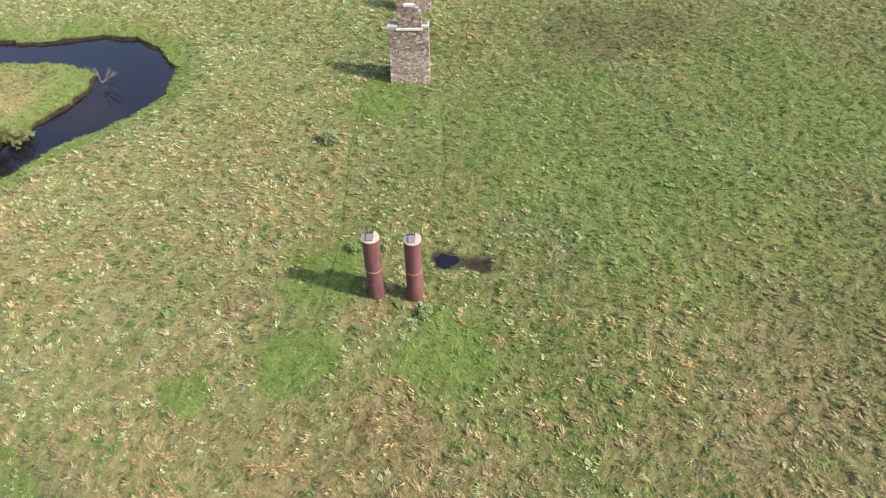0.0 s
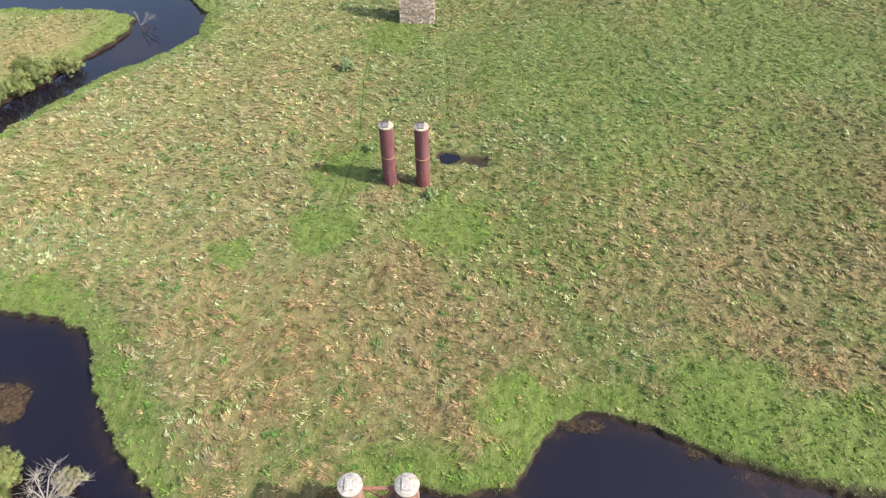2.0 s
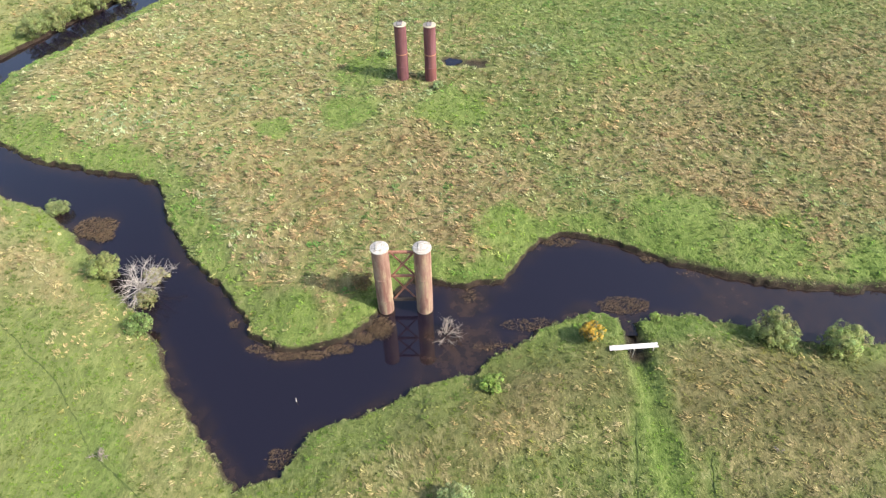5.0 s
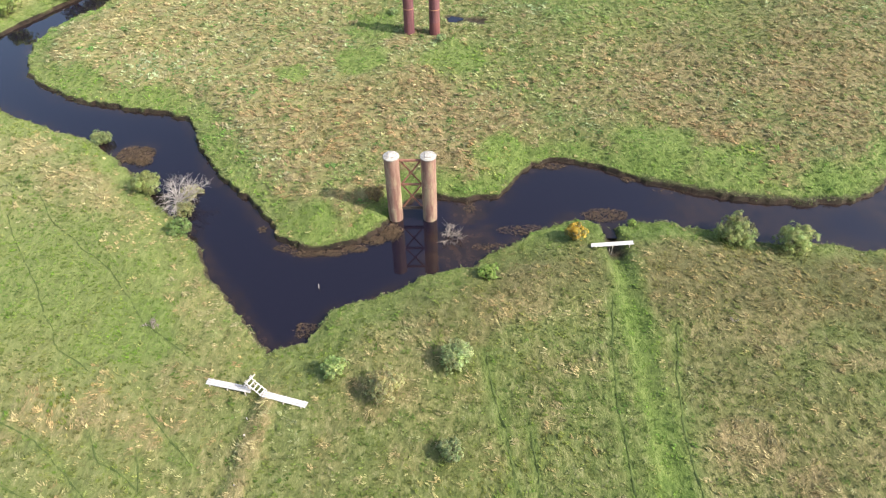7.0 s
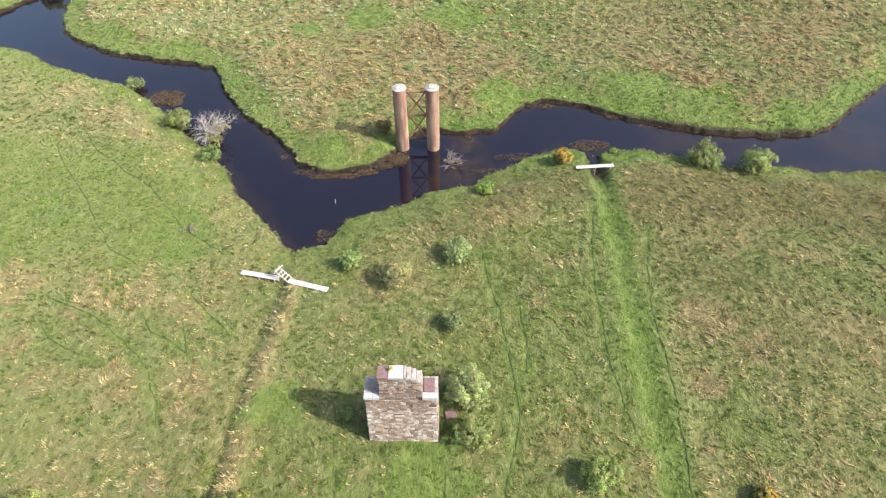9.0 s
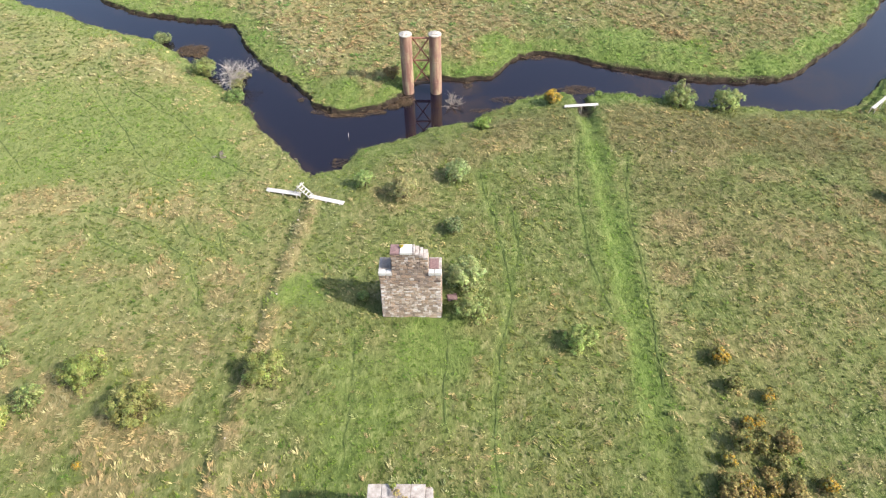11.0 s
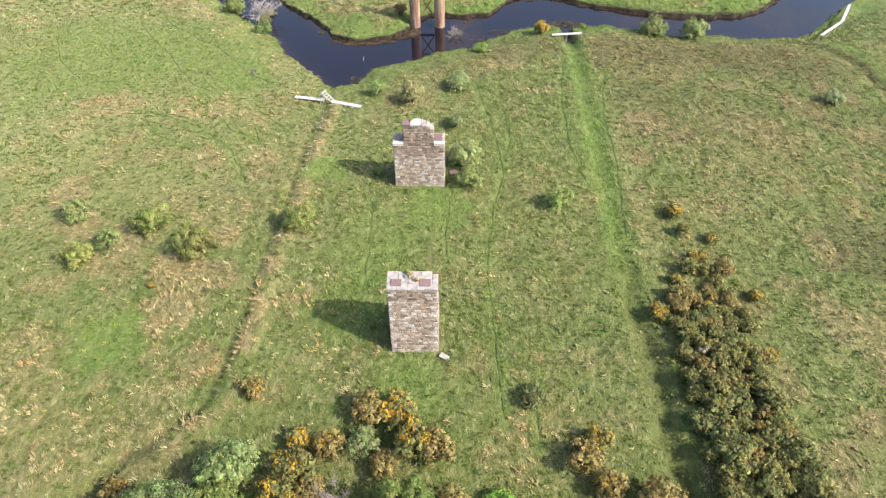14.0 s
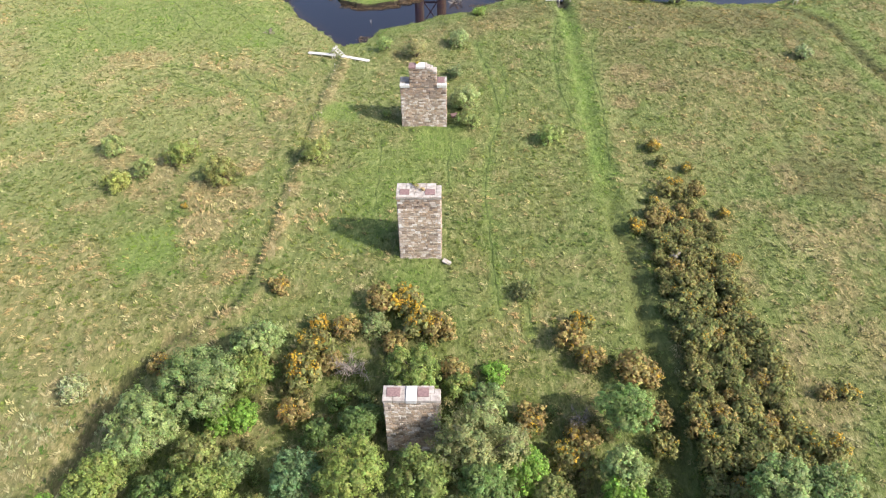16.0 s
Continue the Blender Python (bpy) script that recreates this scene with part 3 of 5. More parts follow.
def puddle(label, cx, cy, rx, ry, seed):
    r = np.random.default_rng(seed)
    bm = bmesh.new()
    rim = []
    for k in range(36):
        a = k * math.tau / 36
        s = 0.9 + 0.2 * math.sin(3 * a + seed) + r.uniform(-0.06, 0.06)
        rim.append(bm.verts.new((rx * s * math.cos(a), ry * s * math.sin(a), 0)))
    bm.faces.new(rim)
    tagged(part("puddle", bm, WATER, None, "", pose(cx, cy, -0.12)), label, "puddle", "puddles beside the iron columns")


puddle("dark round puddle in the wet grass", 4.9, 94.2, 1.5, 1.35, 1)

# ---- stone piers ----
STONE_MESHES = []
for k in range(6):
    r = np.random.default_rng(40 + k)
    c = 0.05 + 0.03 * r.random()
    out = []
    for depth, inset in ((0.0, 0.0), (0.82, 0.0), (1.0, c)):
        for u, v in ((-1, -1), (1, -1), (1, 1), (-1, 1)):
            out.append((u * (0.5 - inset) + r.uniform(-.02, .02), v * (0.5 - 1.6 * inset) + r.uniform(-.03, .03), depth + (r.uniform(-.12, .12) if depth == 1 else 0)))
    quads = [(8, 9, 10, 11)] + [(a + i, a + (i + 1) % 4, a + 4 + (i + 1) % 4, a + 4 + i) for a in (0, 4) for i in range(4)]
    STONE_MESHES.append((np.array(out), quads))


def stone_data(k, material, made={}):
    """Shared mesh number k in that stone."""
    if (k, material.name) not in made:
        made[k, material.name] = mesh_np("stone", *STONE_MESHES[k])
        made[k, material.name].materials.append(material)
    return made[k, material.name]


class Pier:
    """A battered stone pier: rectangle low at z0 and rectangle high at z1, each (x0, x1, y0, y1)."""

    def __init__(self, label, low, high, z0, z1, seed):
        cx, cy = (low[0] + low[1]) / 2, (low[2] + low[3]) / 2
        self.base = Vector((cx, cy, 0))
        self.ob = thing("stone_pier", label, "bridge pier", "stone piers of the old viaduct", Matrix.Translation(self.base))
        self.r, self.singles, self.rest, self.count = np.random.default_rng(seed), 0, [], 0
        self.faces(low, high, z0, z1, True)

    def corner(self, rect, k, z):
        x, y = ((rect[0], rect[2]), (rect[1], rect[2]), (rect[1], rect[3]), (rect[0], rect[3]))[k]
        return Vector((x, y, z)) - self.base

    def faces(self, low, high, z0, z1, quoins, top=None):
        """The core, and a skin of coursed stones on all four faces. top(x): where the wall ends."""
        bm = bmesh.new()
        s = 0.07
        rows = []
        for rect, z in ((low, z0), (high, z1)):
            inner = (rect[0] + s, rect[1] - s, rect[2] + s, rect[3] - s)
            rows.append([bm.verts.new(self.corner(inner, k, z - (0.1 if z == z1 else 0))) for k in range(4)])
        bm.faces.new(rows[1])
        for k in range(4):
            bm.faces.new((rows[0][k], rows[0][(k + 1) % 4], rows[1][(k + 1) % 4], rows[1][k]))
        part("core", bm, MORTAR, self.ob, "mortared rubble core")
        z, courses = z0, []
        while z < z1 - 0.12:
            h = min(self.r.uniform(0.17, 0.31), z1 - z)
            courses.append((z, h))
            z += h
        for k, (z, h) in enumerate(courses):
            for side in (0, 1, 2, 3):
                s = (z + h / 2 - z0) / (z1 - z0)
                a = self.corner(low, side, z0).lerp(self.corner(high, side, z1), s)
                b = self.corner(low, (side + 1) % 4, z0).lerp(self.corner(high, (side + 1) % 4, z1), s)
                up = (self.corner(high, side, z1) + self.corner(high, (side + 1) % 4, z1) - self.corner(low, side, z0) - self.corner(low, (side + 1) % 4, z0)).normalized()
                u = (b - a).normalized()
                n = u.cross(up).normalized()
                length, at = (b - a).length, 0.0
                while at < length - 0.05:
                    w = self.r.uniform(0.2, 0.62)
                    edge = False
                    if at == 0.0 and quoins:
                        w, edge = (0.55 if (k + side) % 2 else 0.32), True
                    if length - at - w < 0.22:
                        w, edge = length - at, quoins
                    mid = a + u * (at + w / 2)
                    at += w
                    if top and z + h * 0.6 > top(mid.x + self.base.x):
                        continue
                    basis = Matrix((u, up, n)).transposed().to_4x4()
                    m = Matrix.Translation(mid - n * 0.16) @ basis @ Matrix.Diagonal((w - 0.032, h - 0.032, 0.18 + self.r.uniform(0, 0.05), 1))
                    self.lay(m, QUOIN if edge and self.r.random() < 0.75 else STONE, side)

    def lay(self, m, material, side):
        k = int(self.r.integers(6))
        if side == 0 and self.count < 300:
            self.count += 1
            part("stone", stone_data(k, material), material, self.ob, "", m)
        else:
            v, f = STONE_MESHES[k]
            self.rest.append(([m @ Vector(p) for p in v], f))

    def cap(self, x0, x1, y0, y1, z, thick, material, pieces, label=""):
        """A row of cap blocks whose upper side is at z."""
        cuts = np.linspace(x0, x1, pieces + 1) + np.r_[0, self.r.uniform(-.12, .12, pieces - 1), 0]
        for a, b in zip(cuts, cuts[1:]):
            bm = box(bmesh.new(), b - a - 0.02, y1 - y0, thick, Matrix(), 0.03)
            lift = self.r.uniform(-0.02, 0.02)
            part("capstone", bm, material, self.ob, label, Matrix.Translation(Vector(((a + b) / 2, (y0 + y1) / 2, z - thick / 2 + lift)) - self.base))

    def pad(self, x0, x1, y0, y1, z, material=BEDSTONE):
        bm = box(bmesh.new(), x1 - x0, y1 - y0, 0.16, Matrix(), 0.02)
        part("bedstone", bm, material, self.ob, "rust-stained bearing stone", Matrix.Translation(Vector(((x0 + x1) / 2, (y0 + y1) / 2, z - 0.045)) - self.base))

    def finish(self):
        """Joins the stones of the faces turned away."""
        verts, quads = [], []
        for v, f in self.rest:
            quads += [[i + len(verts) for i in q] for q in f]
            verts += v
        tagged(part("stonework", mesh_np("stonework", verts, quads), STONES, self.ob, "coursed rubble of the far faces"), kind="stuff")
        for o in self.ob.children:
            if o.name.startswith("stonework"):
                o.data.materials[0] = STONES


def stepped_pier(label, x0, x1, yf, yb, z_top, raised, steps_up, seed, ledge=False):
    """A wide pier with a narrower stepped wall standing up in its middle."""
    b = 0.155
    top = (x0 + 0.02, x1 - 0.02, yf + b * z_top, yb - b * z_top)
    p = Pier(label, (x0, x1, yf, yb), top, -0.4, z_top - 0.35, seed)
    rx0, rx1, high = raised
    fy, by = top[2], top[3]
    for a, c in ((x0 - 0.08, rx0), (rx1, x1 + 0.08)):
        p.cap(a, c, fy - 0.1, fy + 0.42, z_top, 0.4, WHITESTONE, 2, "bleached white shoulder block")
        p.cap(a, c, fy + 0.42, by + 0.1, z_top, 0.4, CAPSTONE, 2, "pale lichened shoulder block")
    p.pad(rx1 + 0.1, x1 - 0.2, fy + 0.45, by - 0.1, z_top + 0.03)
    p.pad(x0 + 0.2, rx0 - 0.1, fy + 0.45, by - 0.1, z_top + 0.03, MORTAR)
    edge = [(rx0, high)] + steps_up
    p.faces((rx0, rx1, fy + 0.02, by - 0.4), (rx0 + 0.06, rx1 - 0.02, fy + 0.3, by - 0.5), z_top - 0.4, min(z for x, z in edge) - 0.25, False)
    low = min(z for x, z in edge)
    for k, (x, z) in enumerate(edge):
        end = edge[k + 1][0] if k + 1 < len(edge) else rx1
        if z > low + 0.05:
            p.faces((x, end, fy + 0.3, by - 0.5), (x, end, fy + 0.34, by - 0.5), low - 0.28, z - 0.24, False)
        if k == 0:
            w = (end - x) * 0.38
            p.cap(x - 0.04, x + w, fy + 0.26, by - 0.45, z, 0.28, BEDSTONE, 1, "purplish rust-stained capstone")
            p.cap(x + w, end - 0.25, fy + 0.26, by - 0.45, z + 0.02, 0.28, WHITESTONE, 1, "bleached white capstone")
            p.cap(end - 0.25, end, fy + 0.26, by - 0.45, z - 0.02, 0.28, CAPSTONE, 1)
        else:
            p.cap(x, end, fy + 0.26, by - 0.45, z, 0.28, CAPSTONE, 1)
    if ledge:
        bm = box(bmesh.new(), rx1 - rx0 + 0.5, 0.4, 0.38, Matrix(), 0.06)
        part("ledge", bm, WHITESTONE, p.ob, "pale projecting ledge stone", Matrix.Translation(Vector(((rx0 + rx1) / 2, fy - 0.12, z_top - 0.55)) - p.base))
    p.finish()
    return p


def plain_pier(label, x0, x1, yf, yb, z_top, pads, seed, front_slots=False, foot=-0.4):
    b = 0.185
    top = (x0 - 0.02, x1 + 0.02, yf + b * z_top, yb - b * z_top)
    p = Pier(label, (x0, x1, yf + b * foot, yb - b * foot), top, foot, z_top - 0.32, seed)
    fy, by = top[2], top[3]
    p.cap(top[0] - 0.1, top[1] + 0.1, fy - 0.08, fy + 0.62, z_top, 0.34, CAPSTONE, 5, "lichened capstone")
    p.cap(top[0] - 0.1, top[1] - 0.45, fy + 0.62, by + 0.08, z_top, 0.34, CAPSTONE, 4, "lichened capstone")
    p.cap(top[1] - 0.45, top[1] + 0.1, fy + 0.62, by - 0.2, z_top - 0.06, 0.3, CAPSTONE, 1, "lichened corner capstone")
    for a, c in pads:
        p.pad(a, c, fy + 0.3, fy + 1.15, z_top + 0.04)
    if front_slots:
        p.cap(0.05, 0.95, fy - 0.12, by, z_top + 0.1, 0.5, WHITESTONE, 1, "bleached white middle block")
    p.finish()
    return p


stepped_pier("wide sandstone pier with shoulders and a stepped wall on top", -3.0, 3.0, 0.0, 3.8, 6.1, (-1.78, 1.78, 8.5), [(0.55, 8.33), (0.95, 8.12), (1.32, 7.85)], 1)
plain_pier("tall sandstone pier with two bearing stones on a flat top", -1.85, 2.6, -24.5, -19.5, 7.8, [(-1.6, -0.6), (1.02, 2.06)], 2)
plain_pier("sandstone pier standing up out of trees", -1.75, 2.8, -46.15, -42.9, 5.3, [(-1.55, -0.4), (1.0, 1.95)], 3, True, -1.5)
stepped_pier("tall far sandstone pier with a stepped wall on top", -3.75, 2.4, 132.8, 137.2, 9.2, (-2.3, 1.3, 12.2), [(0.4, 11.8), (0.85, 11.3)], 4, True)
plain_pier("far sandstone pier behind a taller one", -2.6, 2.1, 157.5, 161.0, 8.5, [(-2.2, -1.2), (0.6, 1.6)], 5)

# ---- iron columns ----


def column_parts(owner, x, y, z0, z1, radius, bands, shell, lower, cap, shoe):
    """One round iron column under the thing owner, with flanged rings, cap and bearing shoe."""
    m = Matrix.Translation((x, y, 0))
    levels = [z0] + bands + [z1]
    for k, (a, b) in enumerate(zip(levels, levels[1:])):
        bm = lathe(bmesh.new(), [(radius - 0.03, a), (radius, a + 0.03), (radius, a + 0.06), (radius, b - 0.06), (radius, b - 0.03), (radius - 0.03, b)])
        part("drum", bm, lower if k == 0 and lower else shell, owner, "", m)
    for b in bands:
        bm = lathe(bmesh.new(), [(radius - 0.02, b - 0.07), (radius + 0.03, b - 0.045), (radius + 0.03, b + 0.045), (radius - 0.02, b + 0.07)])
        bright = shoe and b == bands[-1]
        part("flange", bm, RUST_BAND if bright else shell, owner, "orange rusty flange ring" if bright else "", m)
    bm = lathe(bmesh.new(), [(radius + 0.0, z1 - 0.14), (radius + 0.07, z1 - 0.12), (radius + 0.07, z1 - 0.01), (radius - 0.02, z1 + 0.02)])
    part("rim", bm, cap, owner, "pale crusted rim", m)
    bm = lathe(bmesh.new(), [(radius - 0.05, z1), (radius - 0.08, z1 + 0.045), (radius * 0.5, z1 + 0.07)])
    part("cap", bm, cap, owner, "pale crusted column cap", m)
    if shoe:
        bm = box(bmesh.new(), 0.74, 1.1, 0.16, Matrix(), 0.03)
        part("bearing_shoe", bm, LEAD, owner, "grey iron bearing shoe", Matrix.Translation((x - 0.02, y - 0.12, z1 + 0.14)))
        for dx in (-0.25, 0.0, 0.25):
            bm = box(bmesh.new(), 0.16, 0.34, 0.2, Matrix(), 0.02)
            part("rib", bm, DARKWOOD, owner, "dark iron rib", Matrix.Translation((x - 0.02 + dx, y + 0.42, z1 + 0.28)))
    else:
        bm = box(bmesh.new(), 0.8, 0.95, 0.12, Matrix(), 0.04)
        part("bearing_plate", bm, LIME, owner, "whitened bearing plate", Matrix.Translation((x, y, z1 + 0.11)))


for x, y, z, low, label in ((-2.7, 88.8, 9.1, RUST_DARK, "purple-brown rusty iron column standing in grass"), (1.58, 88.5, 9.1, RUST_RED, "rusty iron column, redder towards its foot")):
    ob = thing("iron_column", label, "bridge column", "iron columns in the meadow")
    column_parts(ob, x, y, -0.5, z, 0.88, [2.5, 4.6], RUST_DARK, low, CREAM, True)
    bm = lathe(bmesh.new(), [(0.9, -0.5), (1.06, -0.3), (1.04, 0.12), (0.9, 0.2)])
    part("base_ring", bm, CREAM if x > 0 else RUST_DARK, ob, "pale base ring", Matrix.Translation((x, y, 0)))

ob = thing("iron_pier", "pair of faded rusty iron columns with cross bracing in the river", "bridge pier")
for x in (-2.48, 1.72):
    column_parts(ob, x, 44.72, -2.6, 8.0, 0.87, [0.6, 3.9], RUST_PALE, None, LIME, False)
for z, h, material in ((7.35, 0.22, RUST_TIE), (3.85, 0.22, RUST_TIE), (0.15, 0.36, DARKWOOD)):
    bm = bar(bmesh.new(), (-1.66, 44.72, z), (0.92, 44.72, z), 0.26, h, 0.02)
    part("tie_beam", bm, material, ob, "rusty horizontal tie between the columns")
for low, high in ((0.3, 3.75), (3.95, 7.25)):
    for a, b, dy in ((-1.5, 0.76, -0.09), (0.76, -1.5, 0.09)):
        bm = bar(bmesh.new(), (a, 44.72 + dy, low), (b, 44.72 + dy, high), 0.07, 0.2, 0.01)
        part("diagonal_brace", bm, RUST_TIE, ob, "rusty diagonal bracing bar")
    mid = (low + high) / 2
    bm = box(bmesh.new(), 0.4, 0.3, 0.4, Matrix.Translation((-0.37, 44.72, mid)), 0.03)
    part("gusset", bm, RUST_TIE, ob)

# ---- footbridges and stile ----


def footbridge(label, a, b, width, boards, lift, rails=False):
    """Long boards side by side on cross bearers and short posts."""
    a, b = Vector(a), Vector(b)
    ob = thing("footbridge", label, "footbridge", "board footbridges")
    u = (b - a).normalized()
    side = Vector((-u.y, u.x, 0))
    for k in range(boards):
        off = side * ((k + 0.5) / boards - 0.5) * width
        bm = bar(bmesh.new(), a + off + u * random.uniform(-.06, .06), b + off + u * random.uniform(-.06, .06), width / boards - 0.025, 0.07, 0.01)
        part("board", bm, BOARD, ob)
    n = max(2, round((b - a).length / 1.7))
    for k in range(n):
        c = a + (b - a) * ((k + 0.25) / (n - 0.5))
        bm = bar(bmesh.new(), c - side * (width / 2 + 0.1) - Vector((0, 0, .09)), c + side * (width / 2 + 0.1) - Vector((0, 0, .09)), 0.1, 0.1, 0.01)
        part("bearer", bm, POST, ob)
        for s in (-1, 1):
            p = c + side * s * (width / 2 + 0.04)
            bm = tube(bmesh.new(), (p.x, p.y, height(p.x, p.y) - 0.25), (p.x, p.y, c.z + (-0.05 if not rails else 0.0)), 0.05, 0.045, 6)
            part("post", bm, POST, ob)
    return ob


footbridge("bleached board walkway crossing a ditch beside a stile", (-18.95, 20.15, 0.2), (-14.5, 19.1, 0.32), 0.66, 3, 0.4)
footbridge("bleached board walkway leading down from a stile", (-13.3, 18.7, 0.32), (-9.05, 17.6, 0.15), 0.66, 3, 0.4)
footbridge("bleached board footbridge over a muddy ditch mouth", (20.25, 38.25, 0.12), (25.1, 38.6, 0.2), 0.6, 3, 0.4)
footbridge("bleached board walkway near the river bend", (63.4, 37.0, 0.35), (68.4, 41.3, 0.5), 0.48, 3, 0.4)
footbridge("bleached board walkway running on towards the river bend", (68.6, 41.5, 0.5), (72.4, 47.6, 0.45), 0.48, 3, 0.4)

ob = thing("stile", "bleached wooden ladder stile between two walkways", "stile", "", Matrix.Translation((0, 0, -0.3)))
for dx, dy in ((-0.16, -0.3), (0.16, 0.3)):
    bm = bar(bmesh.new(), (-14.75 + dx, 19.55 + dy, 1.75), (-13.15 + dx, 18.75 + dy, 0.5), 0.07, 0.13, 0.01)
    part("stile_rail", bm, BOARD, ob)
    bm = bar(bmesh.new(), (-14.55 + dx, 19.55 + dy, -0.3), (-14.55 + dx, 19.55 + dy, 1.95), 0.1, 0.1, 0.01)
    part("post", bm, POST, ob)
    bm = bar(bmesh.new(), (-14.6 + dx, 19.5 + dy, 1.6), (-15.4 + dx, 19.75 + dy, 0.55), 0.06, 0.11, 0.01)
    part("stile_rail", bm, POST, ob)
for k in range(5):
    s = (k + 0.6) / 5.2
    c = Vector((-14.75 + 1.6 * s, 19.55 - 0.8 * s, 1.78 - 1.25 * s))
    bm = bar(bmesh.new(), c + Vector((-0.2, -0.38, 0)), c + Vector((0.2, 0.38, 0)), 0.15, 0.045, 0.008)
    part("tread", bm, BOARD, ob)
bm = bar(bmesh.new(), (-14.95, 19.1, 1.35), (-14.2, 20.25, 1.5), 0.08, 0.1, 0.01)
part("cross_rail", bm, BOARD, ob)

# ---- loose stones and sticks ----


def slab(label, sx, sy, sz, m, material=WHITESTONE):
    bm = box(bmesh.new(), sx, sy, sz, Matrix(), 0.04)
    for v in bm.verts:
        v.co += Vector((random.uniform(-.03, .03), random.uniform(-.03, .03), random.uniform(-.02, .02)))
    tagged(part("stone_slab", bm, material, None, "", m), label, "stone slab")


slab("pale fallen slab leaning beside a stone pier", 0.95, 0.5, 0.25, pose(3.2, -25.1, height(3.2, -25.1) + 0.12, 8, 12, -28), CAPSTONE)
slab("brown flat slab lying beside a stone pier", 1.0, 0.8, 0.25, pose(4.1, 2.7, height(4.1, 2.7) + 0.08, 3, -4, 10), BEDSTONE)
bm = bmesh.new()
bmesh.ops.create_icosphere(bm, subdivisions=3, radius=0.75)
for v in bm.verts:
    v.co *= 1 + 0.35 * noise.noise(v.co * 1.7)
    v.co.y *= 0.7
tagged(part("boulder", bm, CAPSTONE, None, "", pose(28.0, -24.4, height(28.0, -24.4) + 0.45, 25, 10, 30)), "pale pinkish boulder lying among dark gorse", "boulder")
bm = tube(bmesh.new(), (-10.5, 33.3, -2.4), (-10.35, 33.3, -0.85), 0.06, 0.045, 7)
tagged(part("marker_stake", bm, POST), "grey wooden stake standing in the river", "stake")

for k in range(6):
    r = np.random.default_rng(900 + k)
    y = 15.5 - 6.0 * k + r.uniform(-1, 1)
    x = float(np.interp(-y, [-p[1] for p in DITCH_WEST], [p[0] for p in DITCH_WEST])) + r.uniform(0.6, 1.4)
    bm = bmesh.new()
    bmesh.ops.create_icosphere(bm, subdivisions=2, radius=r.uniform(0.07, 0.11))
    for v in bm.verts:
        v.co *= 1 + 0.4 * noise.noise(v.co * 3 + Vector((k, 0, 0)))
        v.co.z *= 0.6
    tagged(part("field_stone", bm, POST, None, "", pose(x, y, height(x, y) + 0.1, 0, 0, r.uniform(0, 360))), "pale loose stone on a grassy ditch bank", "stone", "stones along the ditch bank")

bm = tube(bmesh.new(), (-14.4, 16.4, height(-14.4, 16.4) - 0.2), (-14.2, 16.1, height(-14.4, 16.4) + 0.75), 0.05, 0.04, 7)
tagged(part("ditch_stake", bm, BOARD), "pale leaning stake beside the ditch", "stake")

# ---- trees, gorse and shrubs ----
GREY_GREEN, BRIGHT, OLIVE, YELLOWISH = (0.108, 0.148, 0.062), (0.10, 0.175, 0.034), (0.115, 0.13, 0.05), (0.112, 0.145, 0.044)
PALE, DEEP, GORSE_GREEN, GORSE_BROWN = (0.132, 0.172, 0.074), (0.075, 0.115, 0.04), (0.122, 0.122, 0.048), (0.156, 0.126, 0.054)
BLOSSOM = (0.30, 0.200, 0.030)


def leaves(name, lobes, count, size, colour, r, spread=0.2, inner=0.75, upward=0.35, sprays=16):
    """A crown of small folded leaves, gathered in sprays on round lobes (x, y, z, radius)."""
    lobes = np.asarray(lobes, float)
    lobe = np.repeat(np.arange(len(lobes)), sprays)
    out = r.normal(size=(len(lobe), 3))
    out[:, 2] += upward
    out /= np.linalg.norm(out, axis=1)[:, None]
    middle = lobes[lobe, :3] + out * (lobes[lobe, 3] * r.uniform(inner, 1.05, len(lobe)))[:, None]
    reach = lobes[lobe, 3] * r.uniform(0.24, 0.46, len(lobe))
    pick = r.choice(len(lobe), count, p=reach ** 2 / np.sum(reach ** 2))
    way = r.normal(size=(count, 3)) + out[pick] * 0.7
    way /= np.linalg.norm(way, axis=1)[:, None]
    p = middle[pick] + way * (reach[pick] * r.random(count) ** 0.4)[:, None]
    n = way * 0.7 + out[pick] * 0.6 + r.normal(size=(count, 3)) * 0.45 + np.array((0, 0, 0.3))
    n /= np.linalg.norm(n, axis=1)[:, None]
    a = np.cross(n, r.normal(size=(count, 3)))
    a /= np.linalg.norm(a, axis=1)[:, None]
    b = np.cross(n, a)
    s = size * r.uniform(0.6, 1.4, count)[:, None]
    verts = np.stack((p - a * s, p + a * s * 0.8 - b * s * 0.45, p + b * s * 0.8 + a * s * 0.2 + n * s * 0.2), axis=1).reshape(-1, 3)
    faces = np.arange(count * 3).reshape(-1, 3)
    me = mesh_np(name, verts, faces, True)
    shade = way * 0.6 + out[pick] * 0.5 + n * 0.5 + np.array((0, 0, 0.3))
    shade /= np.linalg.norm(shade, axis=1)[:, None]
    soft_normals(me, verts, faces, np.repeat(shade, 3, axis=0))
    tone = 1.8 * r.uniform(1 - spread, 1 + spread, len(lobes))[lobe[pick]] * r.uniform(0.8, 1.2, len(lobe))[pick] * r.uniform(0.7, 1.3, count)
    hue = 1 + r.normal(size=(len(lobe), 3))[pick] * 0.06
    rgb = np.asarray(colour)[None, :] * np.array((1.04, 1.0, 0.85)) * tone[:, None] * hue * (1 + r.normal(size=(count, 3)) * 0.05)
    add_colour(me, "tint", np.repeat(np.clip(rgb, 0.005, 0.9), 3, axis=0))
    me.materials.append(LEAF)
    return me


